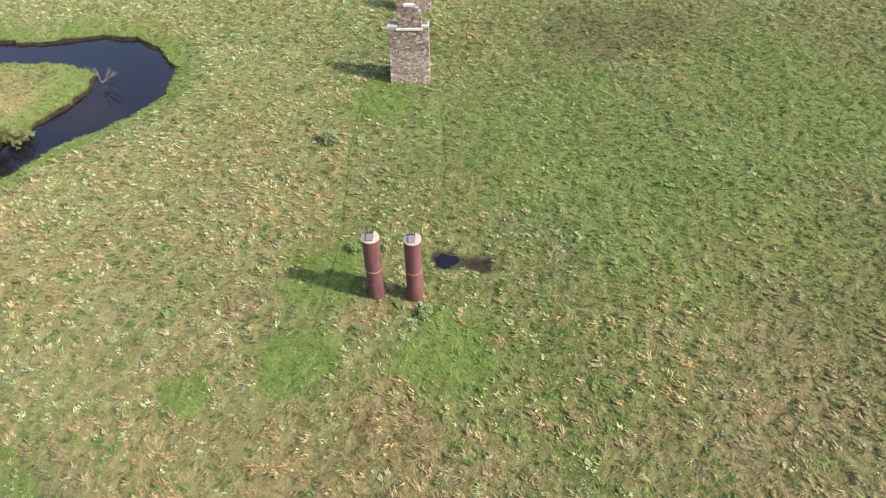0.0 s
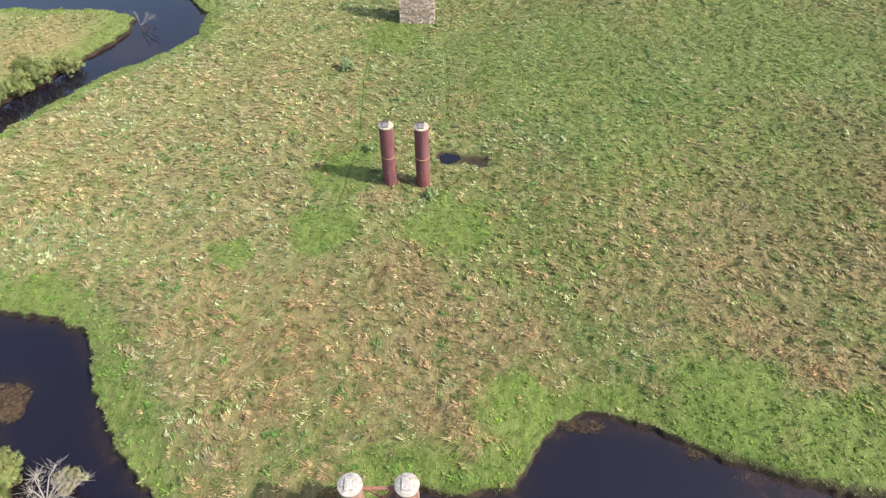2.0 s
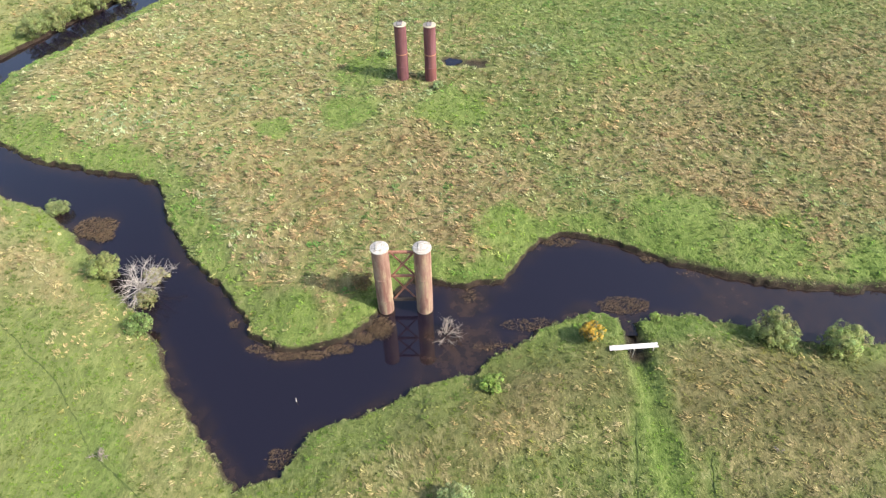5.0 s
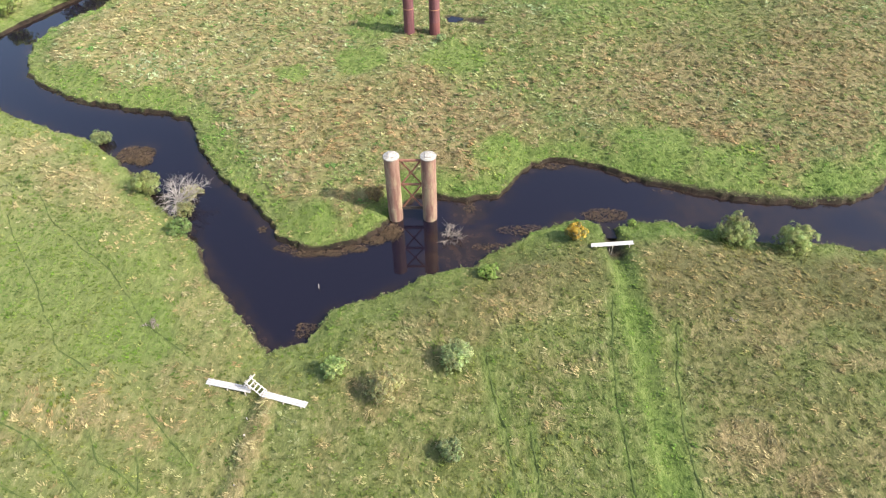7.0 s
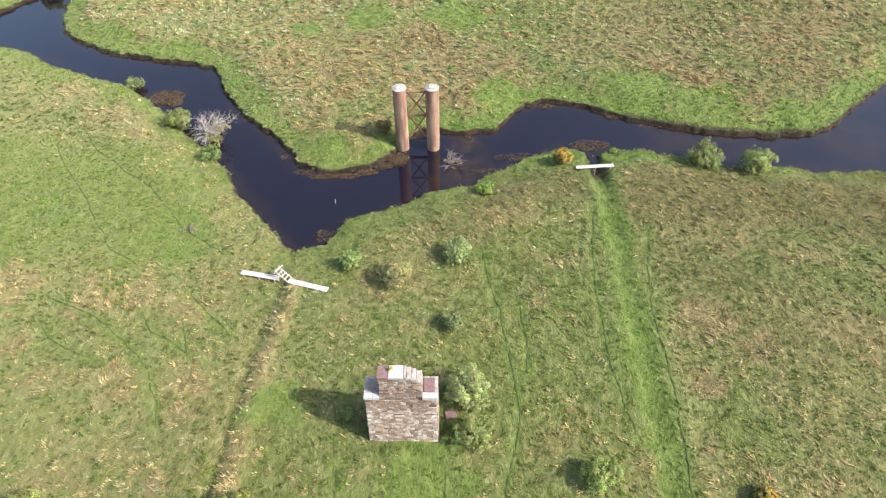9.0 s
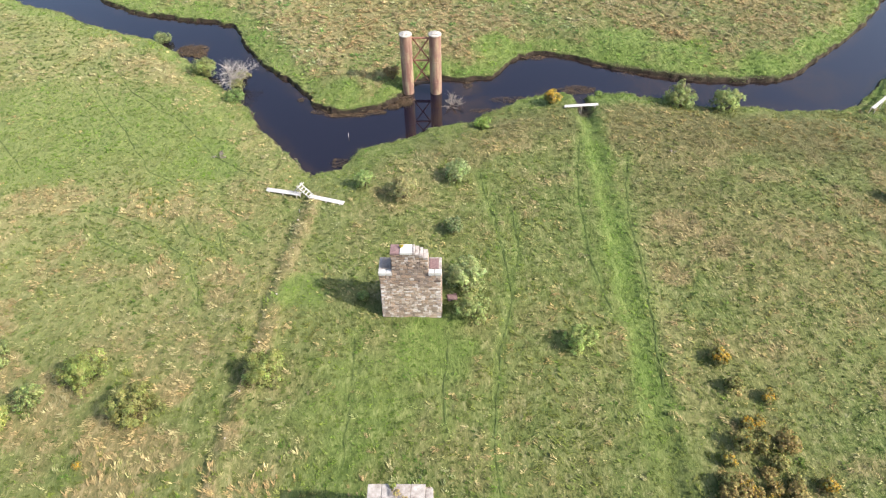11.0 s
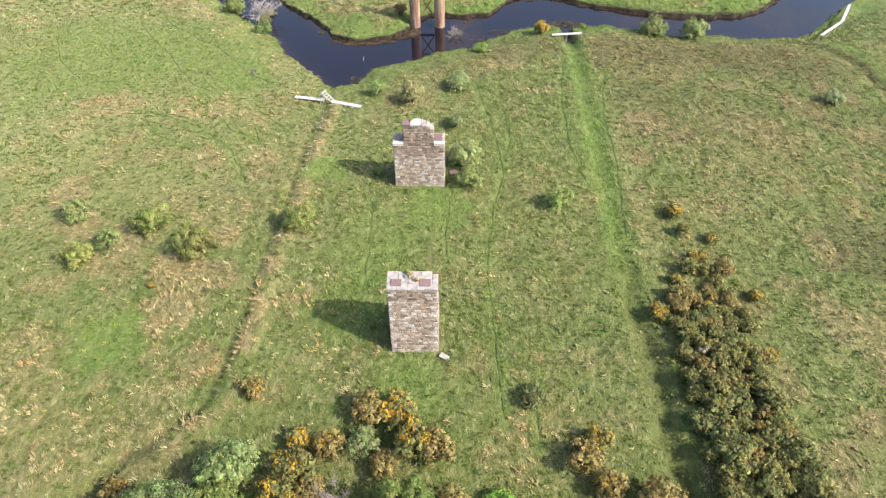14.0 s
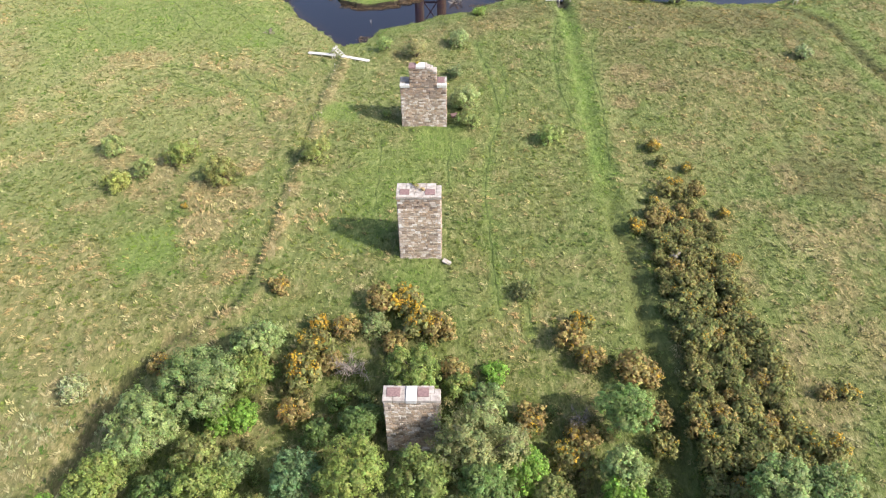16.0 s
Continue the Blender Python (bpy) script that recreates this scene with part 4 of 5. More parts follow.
def lobes_of(radius, middle, count, r, flat=0.8, small=(0.2, 0.4)):
    """Round lobes that together make an uneven crown."""
    out = [(0, 0, middle, radius * 0.5)]
    squash = r.uniform(0.82, 1.1, 6)
    for k in range(count):
        a, e = k * 2.4 + r.uniform(-.5, .5), r.uniform(-0.4, 1.2)
        size = radius * r.uniform(*small)
        d = (radius * squash[int(a / math.tau * 6) % 6] - size) * r.uniform(0.72, 1.08)
        out.append((d * math.cos(a) * math.cos(e), d * math.sin(a) * math.cos(e), middle + d * math.sin(e) * flat, size))
    return out


def tree(label, x, y, radius, colour, seed, tall=1.35, leaf=0.092, category="tree"):
    r = np.random.default_rng(seed)
    z0 = height(x, y)
    middle = radius * tall
    ob = thing("tree", label, category, "trees round the pier", pose(x, y, z0, 0, 0, r.uniform(0, 360)))
    lobes = lobes_of(radius, middle, 34, r, 0.85, (0.17, 0.36))
    bm = bmesh.new()
    tube(bm, (0, 0, -0.3), (0.05, 0.02, middle), 0.06 * radius + 0.03, 0.025 * radius, 8)
    for lx, ly, lz, lr in lobes[1:]:
        tube(bm, (0.02, 0.01, middle * r.uniform(0.35, 0.8)), (lx, ly, lz), 0.022 * radius, 0.008 * radius, 5)
    part("trunk", bm, BARK, ob)
    part("crown", leaves("crown", lobes, int(1350 * radius ** 2) + 500, leaf * 1.12, colour, r), LEAF, ob)
    return ob


def shrub(label, x, y, radius, colour, seed, category="shrub", tall=0.75, leaf=0.072, group="", name="shrub", sink=0.0):
    r = np.random.default_rng(seed)
    z0 = height(x, y) - sink
    ob = thing(name, label, category, group, pose(x, y, z0, 0, 0, r.uniform(0, 360)))
    lobes = lobes_of(radius, radius * tall, 16, r, 0.7, (0.2, 0.42))
    colour = tuple(v * 1.18 for v in colour)
    bm = bmesh.new()
    for lx, ly, lz, lr in lobes[1:]:
        tube(bm, (lx * 0.1, ly * 0.1, -0.2), (lx, ly, lz), 0.03 * radius + 0.012, 0.012, 5)
    part("trunk", bm, BARK, ob, "forked woody stem")
    part("crown", leaves("crown", lobes, int(1350 * radius ** 2) + 300, leaf * 1.12, colour, r), LEAF, ob)
    return ob


GORSE_KINDS = []


def gorse(label, x, y, radius, kind, turn, blossoms=True):
    """Copies one of a few gorse bushes; the first of each kind is built."""
    names = [k[0] for k in GORSE_KINDS]
    m = pose(x, y, height(x, y) - 0.05, 0, 0, turn)
    if kind not in names:
        r = np.random.default_rng(300 + len(names))
        colour = GORSE_BROWN if kind.startswith("brown") else GORSE_GREEN
        if kind in ("bare_b", "few_b"):
            colour = (0.112, 0.122, 0.048)
        bramble = kind.startswith("bramble")
        if bramble:
            colour = {"bramble": (0.07, 0.10, 0.035), "bramble_b": (0.10, 0.10, 0.045), "bramble_c": (0.085, 0.13, 0.04)}[kind]
        ob = thing("bramble" if bramble else "gorse_bush", label, "bramble" if bramble else "gorse bush", "undergrowth" if bramble else "gorse bushes", m @ Matrix.Diagonal((radius, radius, radius, 1)))
        lobes = lobes_of(1.0, 0.62, 18, r, 0.8, (0.2, 0.42))
        bm = bmesh.new()
        for lx, ly, lz, lr in lobes[1:]:
            tube(bm, (lx * 0.15, ly * 0.15, -0.12), (lx, ly, lz), 0.04, 0.012, 5)
        part("trunk", bm, BARK, ob, "forked woody stem")
        part("foliage", leaves("foliage", lobes, 1000 if bramble else 1550, 0.088, colour, r, 0.34), LEAF, ob)
        share = {"bloom": 420, "full": 210, "half": 75, "few": 22, "brownfew": 36, "bare": 0, "brown": 0, "bramble": 0}[kind.split("_")[0]]
        if share:
            tops = [(lx, ly, lz + 0.05, lr) for lx, ly, lz, lr in lobes[:max(3, share // 28)]]
            part("blossom", leaves("blossom", tops, 5 * share, 0.05, BLOSSOM, r, 0.2, 0.92, 0.9), LEAF, ob, "orange-yellow gorse blossom")
        GORSE_KINDS.append((kind, ob, radius))
        return ob
    first, size = GORSE_KINDS[names.index(kind)][1:]
    s = radius / size
    ob = copy_thing(first, m @ Matrix.Diagonal((s, s, s * random.uniform(0.85, 1.15), 1)))
    ob["label"] = label
    return ob


def dead_shrub(label, x, y, z, radius, seed, material=DEADWOOD, count=26, lean=(0, 0)):
    """A bare shrub of forking bleached limbs."""
    r = np.random.default_rng(seed)
    ob = thing("dead_shrub", label, "dead shrub", "", pose(x, y, z))
    for k in range(count // 3):
        a, e = r.uniform(0, math.tau), r.uniform(0.25, 1.25)
        tip = Vector((math.cos(a) * math.cos(e) + lean[0], math.sin(a) * math.cos(e) + lean[1], math.sin(e))) * radius * r.uniform(0.7, 1.05)
        knee = tip * 0.5 + Vector(r.normal(size=3)) * radius * 0.08
        limbs, twigs = bmesh.new(), bmesh.new()
        tube(limbs, (0, 0, -0.25), knee, 0.035 * radius ** 0.5, 0.022 * radius ** 0.5, 5)
        tube(limbs, knee, tip, 0.022 * radius ** 0.5, 0.008, 5)
        for j in range(26):
            root = knee.lerp(tip, r.uniform(0.1, 1.0))
            end = root + (tip * 0.14 / max(tip.length, .1) * radius + Vector(r.normal(size=3)) * radius * 0.2) * r.uniform(0.5, 1.0)
            tube(twigs, root, end, 0.016, 0.006, 3)
        limb = part("limb", limbs, material, ob)
        tagged(part("spray", twigs, material, limb, "fine bare twigs"), kind="stuff")
    return ob


# woodland round the southern pier: x, y, crown radius, colour, how tall
WOOD = [(-18.0, -42.7, 3.8, GREY_GREEN, 1.25), (-14.3, -37.0, 2.6, PALE, 0.9), (-14.6, -40.5, 2.4, YELLOWISH, 1.1), (-22.1, -46.2, 3.3, PALE, 1.2), (-17.2, -48.3, 2.2, OLIVE, 1.2),
        (-16.3, -44.7, 1.5, BRIGHT, 1.3), (-14.5, -44.3, 1.6, BRIGHT, 1.3), (-24.2, -50.8, 2.7, YELLOWISH, 1.2), (-19.4, -51.6, 2.2, DEEP, 1.3), (-15.3, -52.2, 3.0, YELLOWISH, 1.3)]
WOOD_MORE = [(-14.2, -49.0, 1.9, GREY_GREEN, 1.2), (-8.5, -50.4, 2.5, (0.07, 0.115, 0.055), 1.3), (-3.9, -51.1, 3.1, (0.12, 0.155, 0.045), 1.5), (-4.0, -45.2, 2.1, DEEP, 1.3), (0.6, -40.6, 2.7, (0.11, 0.15, 0.045), 1.25),
             (5.9, -48.0, 3.9, (0.135, 0.15, 0.07), 1.05), (6.9, -43.4, 2.2, GREY_GREEN, 1.3), (1.5, -50.9, 2.8, (0.095, 0.125, 0.04), 1.4), (9.8, -49.5, 2.2, BRIGHT, 1.3), (18.5, -44.3, 2.8, (0.10, 0.15, 0.055), 1.3)]
WOOD_EAST = [(17.6, -49.5, 2.3, PALE, 1.3), (17.2, -52.0, 2.0, BRIGHT, 1.4), (28.7, -51.3, 2.6, GREY_GREEN, 1.3), (32.5, -51.6, 2.4, GREY_GREEN, 1.3), (4.2, -41.6, 1.7, YELLOWISH, 1.3), (6.8, -51.8, 2.8, DEEP, 1.4),
             (11.7, -51.6, 2.0, OLIVE, 1.4), (-11.4, -53.6, 2.2, OLIVE, 1.3), (-7.6, -45.8, 1.6, DEEP, 1.0), (-26, -54.5, 2.8, BRIGHT, 1.2), (22.5, -53.5, 2.0, OLIVE, 1.3), (-1.8, -54.5, 2.6, OLIVE, 1.4), (3.6, -53.8, 2.4, PALE, 1.4)]
NAMES = {GREY_GREEN: "grey-green broad-leaved tree", PALE: "pale green willow tree", YELLOWISH: "yellow-green young tree", BRIGHT: "bright green young tree", OLIVE: "olive-coloured small tree", DEEP: "dark green small tree"}
for k, (x, y, radius, colour, tall) in enumerate(WOOD + WOOD_MORE + WOOD_EAST):
    tree(NAMES.get(colour, "rounded green broad-leaved tree") + " in the thicket round a pier", x, y, radius, colour, 500 + k, tall)

# gorse among the trees: x, y, radius, kind
for k, (x, y, radius, kind) in enumerate([
        (-10.1, -39.7, 2.3, "half"), (-10.6, -43.2, 1.7, "brownfew"), (-9.1, -36.6, 2.0, "half_b"), (-14.1, -29.1, 1.3, "brownfew"), (-7.6, -38.4, 1.6, "brown"), (-9.2, -34.0, 1.4, "full"), (-6.7, -34.6, 1.6, "brownfew"),
        (-3.6, -31.2, 1.9, "brown"), (-0.7, -31.5, 2.1, "full"), (0.6, -34.3, 2.2, "half"), (2.4, -34.6, 1.9, "brownfew"), (-1.8, -36.1, 1.5, "brown"), (3.8, -39.3, 1.6, "brown"), (15.2, -35.5, 1.7, "brownfew"),
        (16.5, -34.0, 1.5, "half"), (16.8, -37.7, 1.6, "brownfew"), (20.2, -38.9, 2.0, "brown"), (22.0, -39.4, 1.6, "brownfew")]):
    gorse("gorse bush with %s" % ("orange-yellow blossom" if kind.split("_")[0] in ("bloom", "full", "half") else "browned old growth"), x, y, radius, kind, k * 77)
for k, (x, y, radius, kind) in enumerate([
        (22.4, -43.0, 1.8, "brown"), (14.9, -45.5, 1.7, "brownfew"), (14.1, -47.7, 1.9, "half_b"), (10.7, -44.0, 1.7, "brownfew"), (12.8, -47.5, 1.5, "few"), (-23.8, -38.4, 1.3, "brownfew"), (22.0, -46.2, 1.4, "few"),
        (29.7, -5.0, 1.2, "full"), (33.0, -9.3, 0.9, "half"), (30.2, -12.1, 0.9, "full"), (32.7, -14.0, 1.3, "brown"), (27.8, -18.0, 1.3, "brownfew"), (24.7, -20.0, 1.2, "full"), (30.0, -19.7, 1.1, "half"), (35.1, -17.7, 0.9, "full"),
        (29.6, -21.5, 1.2, "brownfew"), (34.1, -25.2, 0.9, "full"), (39.2, -41.4, 1.2, "half"), (37.5, -41.5, 0.9, "brownfew"), (35.9, -46.9, 1.4, "half"), (-28.1, -16.0, 0.5, "full"), (18.5, 40.1, 1.5, "bloom")]):
    gorse("gorse bush with %s" % ("orange-yellow blossom" if kind.split("_")[0] in ("bloom", "full", "half") else "browned old growth"), x, y, radius, kind, k * 53 + 20)

# the dense belt of gorse along the eastern ditch
BELT = [(29, -2), (26.6, -10), (25.2, -19), (25.6, -25), (25.0, -32), (25.4, -37), (24.8, -42), (24.6, -47), (24, -56), (36.5, -56), (35.4, -47), (34.4, -43.5), (34.6, -39), (33.2, -32), (33.6, -24), (33.6, -13), (33, -7)]
placed = []
for k in range(6000):
    x, y = random.uniform(23, 37), random.uniform(-56, -2)
    dense = smooth(-14, -26, y)
    inside = float(line_distance(np.array([x]), np.array([y]), BELT, True)[0])
    if inside > -0.3 or random.random() > 0.05 + 0.95 * dense:
        continue
    radius = random.uniform(0.7, 1.15) + 0.45 * float(dense) * random.random()
    if any(math.hypot(x - a, y - b) < 0.66 * max(radius, c) for a, b, c in placed) or len(placed) > 205:
        continue
    placed.append((x, y, radius))
    kind = random.choice(["bare", "bare_b", "few", "few_b", "bare_c", "brownfew", "bare_b", "few_b"] if dense > 0.5 else ["brown", "brownfew", "few", "half", "bare"])
    word = {"bare": "dark olive foliage", "few": "dark foliage and few yellow flowers", "half": "orange-yellow blossom"}.get(kind.split("_")[0], "browned old growth")
    gorse("gorse bush with %s in a belt" % word, x, y, radius, kind, random.uniform(0, 360))

# undergrowth between the trees
placed = []
first = None
for k in range(900):
    x, y = random.uniform(-25, 24), random.uniform(-57, -36.5)
    wood = [(-17, -45, 8), (-20, -51, 7), (-9, -52, 8), (0, -52, 7), (7, -48, 7), (15, -50, 7), (-7, -39, 4.5), (-3, -45, 3), (13, -46, 3.5)]
    if not any(math.hypot(x - a, y - b) < c for a, b, c in wood) or (-3 < x < 4 and -48.2 < y < -41.5):
        continue
    radius = random.uniform(0.6, 1.15)
    if any(math.hypot(x - a, y - b) < 1.5 for a, b in placed) or len(placed) >= 90:
        continue
    placed.append((x, y))
    kinds = ["bramble", "bramble_b", "bramble_c"]
    gorse("low dark bramble in the shade of trees", x, y, radius, random.choice(kinds), random.uniform(0, 360))

# shrubs standing alone: label, x, y, radius, colour
for k, (label, x, y, radius, colour) in enumerate([
        ("round green willow shrub in rough grass", -30.7, -7.3, 2.4, (0.128, 0.152, 0.05)), ("small green shrub in rough grass", -34.7, -9.7, 1.7, (0.118, 0.145, 0.06)), ("yellow-green shrub in rough grass", -37.3, -12.2, 2.0, (0.145, 0.162, 0.055)),
        ("olive shrub beside dry grass", -24.7, -10.6, 2.5, (0.122, 0.13, 0.048)), ("tall green shrub growing on the ditch bank", -13.8, -7.0, 2.4, (0.13, 0.148, 0.052)), ("low grey-green shrub in rough grass", -40.5, -5.2, 2.0, (0.13, 0.16, 0.07)),
        ("tall pale green shrub beside a stone pier", 5.6, 4.4, 2.6, (0.15, 0.178, 0.085)), ("low green shrub beside a stone pier", 6.0, 0.6, 1.9, (0.122, 0.148, 0.062)), ("pale grey-green shrub near the river", 4.9, 22.3, 2.0, (0.145, 0.18, 0.09)),
        ("tan half-dead shrub near the river", -1.9, 18.9, 2.1, (0.165, 0.16, 0.085)), ("low grey-green shrub near the river", -6.8, 21.1, 1.6, (0.13, 0.175, 0.07)), ("dark green small shrub in the grass", 4.2, 12.7, 1.3, (0.10, 0.125, 0.065)),
        ("low sprawling green shrub in the grass", 16.5, -3.2, 2.0, (0.13, 0.165, 0.06)), ("small green shrub in a pier's shade", -5.2, 2.4, 0.8, (0.12, 0.155, 0.06)), ("round green willow bush on the river bank", 37.1, 40.0, 2.7, (0.125, 0.15, 0.062)),
        ("rounded green willow bush at the water's edge", 43.2, 38.7, 2.5, (0.125, 0.152, 0.062)), ("small sapling on the river bank", 26.0, 42.9, 0.7, (0.12, 0.17, 0.05)), ("small willow overhanging the water", -45.1, 60.6, 1.6, (0.118, 0.145, 0.068)),
        ("yellow-green willow on the river bank", -34.8, 49.8, 2.4, (0.125, 0.142, 0.058)), ("low green willow at the water's edge", -28.0, 41.8, 1.6, (0.10, 0.145, 0.055)), ("bright low plants on the river bank", 8.3, 34.3, 1.3, (0.11, 0.165, 0.045)),
        ("dense willow thicket on the far river bank", -58.2, 120.2, 2.5, (0.125, 0.142, 0.066)), ("dense willow thicket on the far river bank", -60.8, 116.9, 2.9, (0.12, 0.142, 0.064)), ("dense willow thicket on the far river bank", -63.2, 113.4, 3.0, (0.125, 0.148, 0.064)),
        ("dense willow thicket on the far river bank", -65.4, 109.8, 3.1, (0.12, 0.14, 0.064)), ("dense willow thicket on the far river bank", -67.8, 106.0, 3.0, (0.125, 0.148, 0.068)), ("rounded willow behind the far river bank", -64.5, 118.5, 1.8, (0.11, 0.13, 0.05)), ("grey-green low shrub at the foot of a column", 2.7, 85.9, 1.0, (0.13, 0.17, 0.09)), ("grey-green low shrub behind the columns", -5.8, 95.7, 1.0, (0.12, 0.17, 0.08)),
        ("low grey-green shrub in the far meadow", -11.2, 117.3, 1.6, (0.14, 0.18, 0.10)), ("dark low shrub in rough grass", 11.3, -29.7, 1.4, (0.085, 0.095, 0.042)), ("bright green low shrub", 8.0, -39.2, 1.5, BRIGHT),
        ("grey low shrub beside the overgrown ditch", -30.5, -41.5, 1.6, (0.17, 0.19, 0.11)), ("green shrub among gorse", -3.6, -34.2, 1.8, (0.118, 0.142, 0.066)), ("leafy shoots on a fallen river shrub", 3.1, 40.9, 0.7, (0.10, 0.17, 0.045)),
        ("willow leaves round bleached branches", -29.0, 46.0, 1.6, (0.135, 0.14, 0.07)), ("yellowing willow leaves behind bleached branches", -29.2, 49.3, 1.6, (0.14, 0.14, 0.075)), ("grey-green willow bush above the river bend", -76.0, 98.0, 3.0, (0.11, 0.14, 0.05)), ("bramble thicket between a column and the bank", -5.0, 46.6, 1.3, (0.11, 0.085, 0.045)),
        ("pale low shrub in the eastern field", 57.5, 18.0, 1.6, (0.15, 0.18, 0.10))]):
    sink = 0.55 if "fallen" in label else 0.0
    shrub(label, x, y, radius, colour, 800 + k, tall=0.5 if "low" in label or y < -5 else 0.62 if y < 30 else 0.8, sink=sink)



def weed(label, x, y, z, radius, colour, seed):
    """A small plant rooted on masonry."""
    r = np.random.default_rng(seed)
    ob = thing("weed", label, "weed", "weeds on the piers", pose(x, y, z))
    bm = tube(bmesh.new(), (0, 0, -0.1), (0, 0, radius), 0.02, 0.01, 5)
    part("stalk", bm, BARK, ob)
    part("foliage", leaves("foliage", lobes_of(radius, radius * 0.6, 4, r), 160, 0.07, colour, r), LEAF, ob)


weed("yellow-flowered weed growing on top of a pier", -0.75, 2.0, 8.48, 0.28, (0.26, 0.23, 0.04), 1)
weed("dry tan grass growing on a pier's flat top", 0.1, -21.6, 7.8, 0.42, (0.24, 0.20, 0.10), 2)
weed("dry tan grass growing on a pier's flat top", 0.75, -22.1, 7.8, 0.3, (0.24, 0.20, 0.10), 3)
weed("small green weed growing on a pier's flat top", -0.2, -21.1, 7.8, 0.26, (0.13, 0.16, 0.05), 4)
dead_shrub("bleached dead willow leaning over the river", -30.0, 47.2, -0.6, 3.4, 1, BONEWOOD, 66, (0.35, -0.05))
dead_shrub("grey dead branches lying in the river beside a column", 4.0, 41.2, -1.5, 1.8, 2, count=36, lean=(0.1, -0.1))
dead_shrub("bleached dead branch at the tip of a grassy spit", -52.0, 136.5, -1.4, 2.4, 3, count=9, lean=(0.3, 0))
dead_shrub("dark drowned branches beside a grassy spit", -50.6, 133.6, -1.5, 2.2, 4, DARKWOOD, 12, (0.6, -0.2))
dead_shrub("grey dead shrub among the gorse", -5.5, -39.0, 0.0, 2.3, 5, count=48)
dead_shrub("small bleached dead branch in rough grass", 32.9, 27.2, height(32.9, 27.2), 0.55, 8, count=9)
dead_shrub("small grey dead bush in rough grass", -26.6, 27.0, height(-26.6, 27.0), 1.0, 9, count=24)
dead_shrub("pale dead gorse stems", 15.1, -44.2, 0.3, 1.4, 6, count=24)

# ---- weeds in the water and grass on the land ----


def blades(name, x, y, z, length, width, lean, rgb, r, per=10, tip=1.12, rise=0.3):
    """Tufts of bent blades, one mesh."""
    n = len(x)
    k = np.repeat(np.arange(n), per)
    m = len(k)
    a = r.uniform(0, math.tau, m)
    ln = length[k] * r.uniform(0.6, 1.15, m)
    out = np.column_stack((np.cos(a), np.sin(a))) * r.uniform(0.1, 0.55, m)[:, None] + lean[k] * r.uniform(0.6, 1.2, m)[:, None]
    root = np.column_stack((x[k], y[k], z[k])) + np.column_stack((np.cos(a) * ln * 0.18, np.sin(a) * ln * 0.18, np.full(m, 0.03)))
    side = np.column_stack((-np.sin(a + r.uniform(-.6, .6, m)), np.cos(a), np.zeros(m))) * (width[k] * 0.5)[:, None]
    up = rise * r.uniform(0.5, 1.3, m)
    mid = root + np.column_stack((out * (ln * 0.5)[:, None], up * ln * 0.6))
    end = root + np.column_stack((out * ln[:, None], up * ln * 0.85))
    verts = np.stack((root, mid + side * 1.9, end), axis=1).reshape(-1, 3)
    faces = np.arange(m * 3).reshape(-1, 3)
    me = mesh_np(name, verts, faces)
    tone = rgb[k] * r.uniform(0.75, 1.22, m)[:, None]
    # roots darkened, a shade put into the colour; tips paler like dry straw
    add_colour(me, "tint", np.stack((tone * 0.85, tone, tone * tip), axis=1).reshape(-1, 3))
    me.materials.append(GRASS)
    return me


def sow(count, x0, x1, y0, y1, r, far_side):
    """Places for tufts on dry land, and what grows there."""
    x, y = r.uniform(x0, x1, count), r.uniform(y0, y1, count)
    z, dry, lush, mud, d, trod, pale, heath_and_shade = lie_of_land(x, y)
    keep = (d > 0.3) & (mud < 0.75 * r.random(count) + 0.15) & ((trod > 0.24) | (r.random(count) < 0.4)) & in_view(x, y)
    keep &= (line_distance(x, y, FAR_SIDE, True) < 0) == far_side
    for px0, px1, py0, py1 in ((-3, 3, 0, 3.9), (-1.9, 2.7, -24.5, -19.5), (-1.8, 2.9, -46.2, -43), (-3.8, 2.5, 132.8, 137.2)):
        keep &= ~((x > px0 - 0.1) & (x < px1 + 0.1) & (y > py0 - 0.1) & (y < py1 + 0.1))
    return [v[keep] for v in (x, y, z, dry, lush, d, pale, heath_and_shade)]


def in_view(x, y):
    """Where grass is worth growing: the land that the flight looks down on."""
    return np.abs(x - 4.5) < np.clip(24 + 0.8 * (y + 72), 24, 92)


def blend(a, b, s):
    return a + (b - a) * s[:, None]


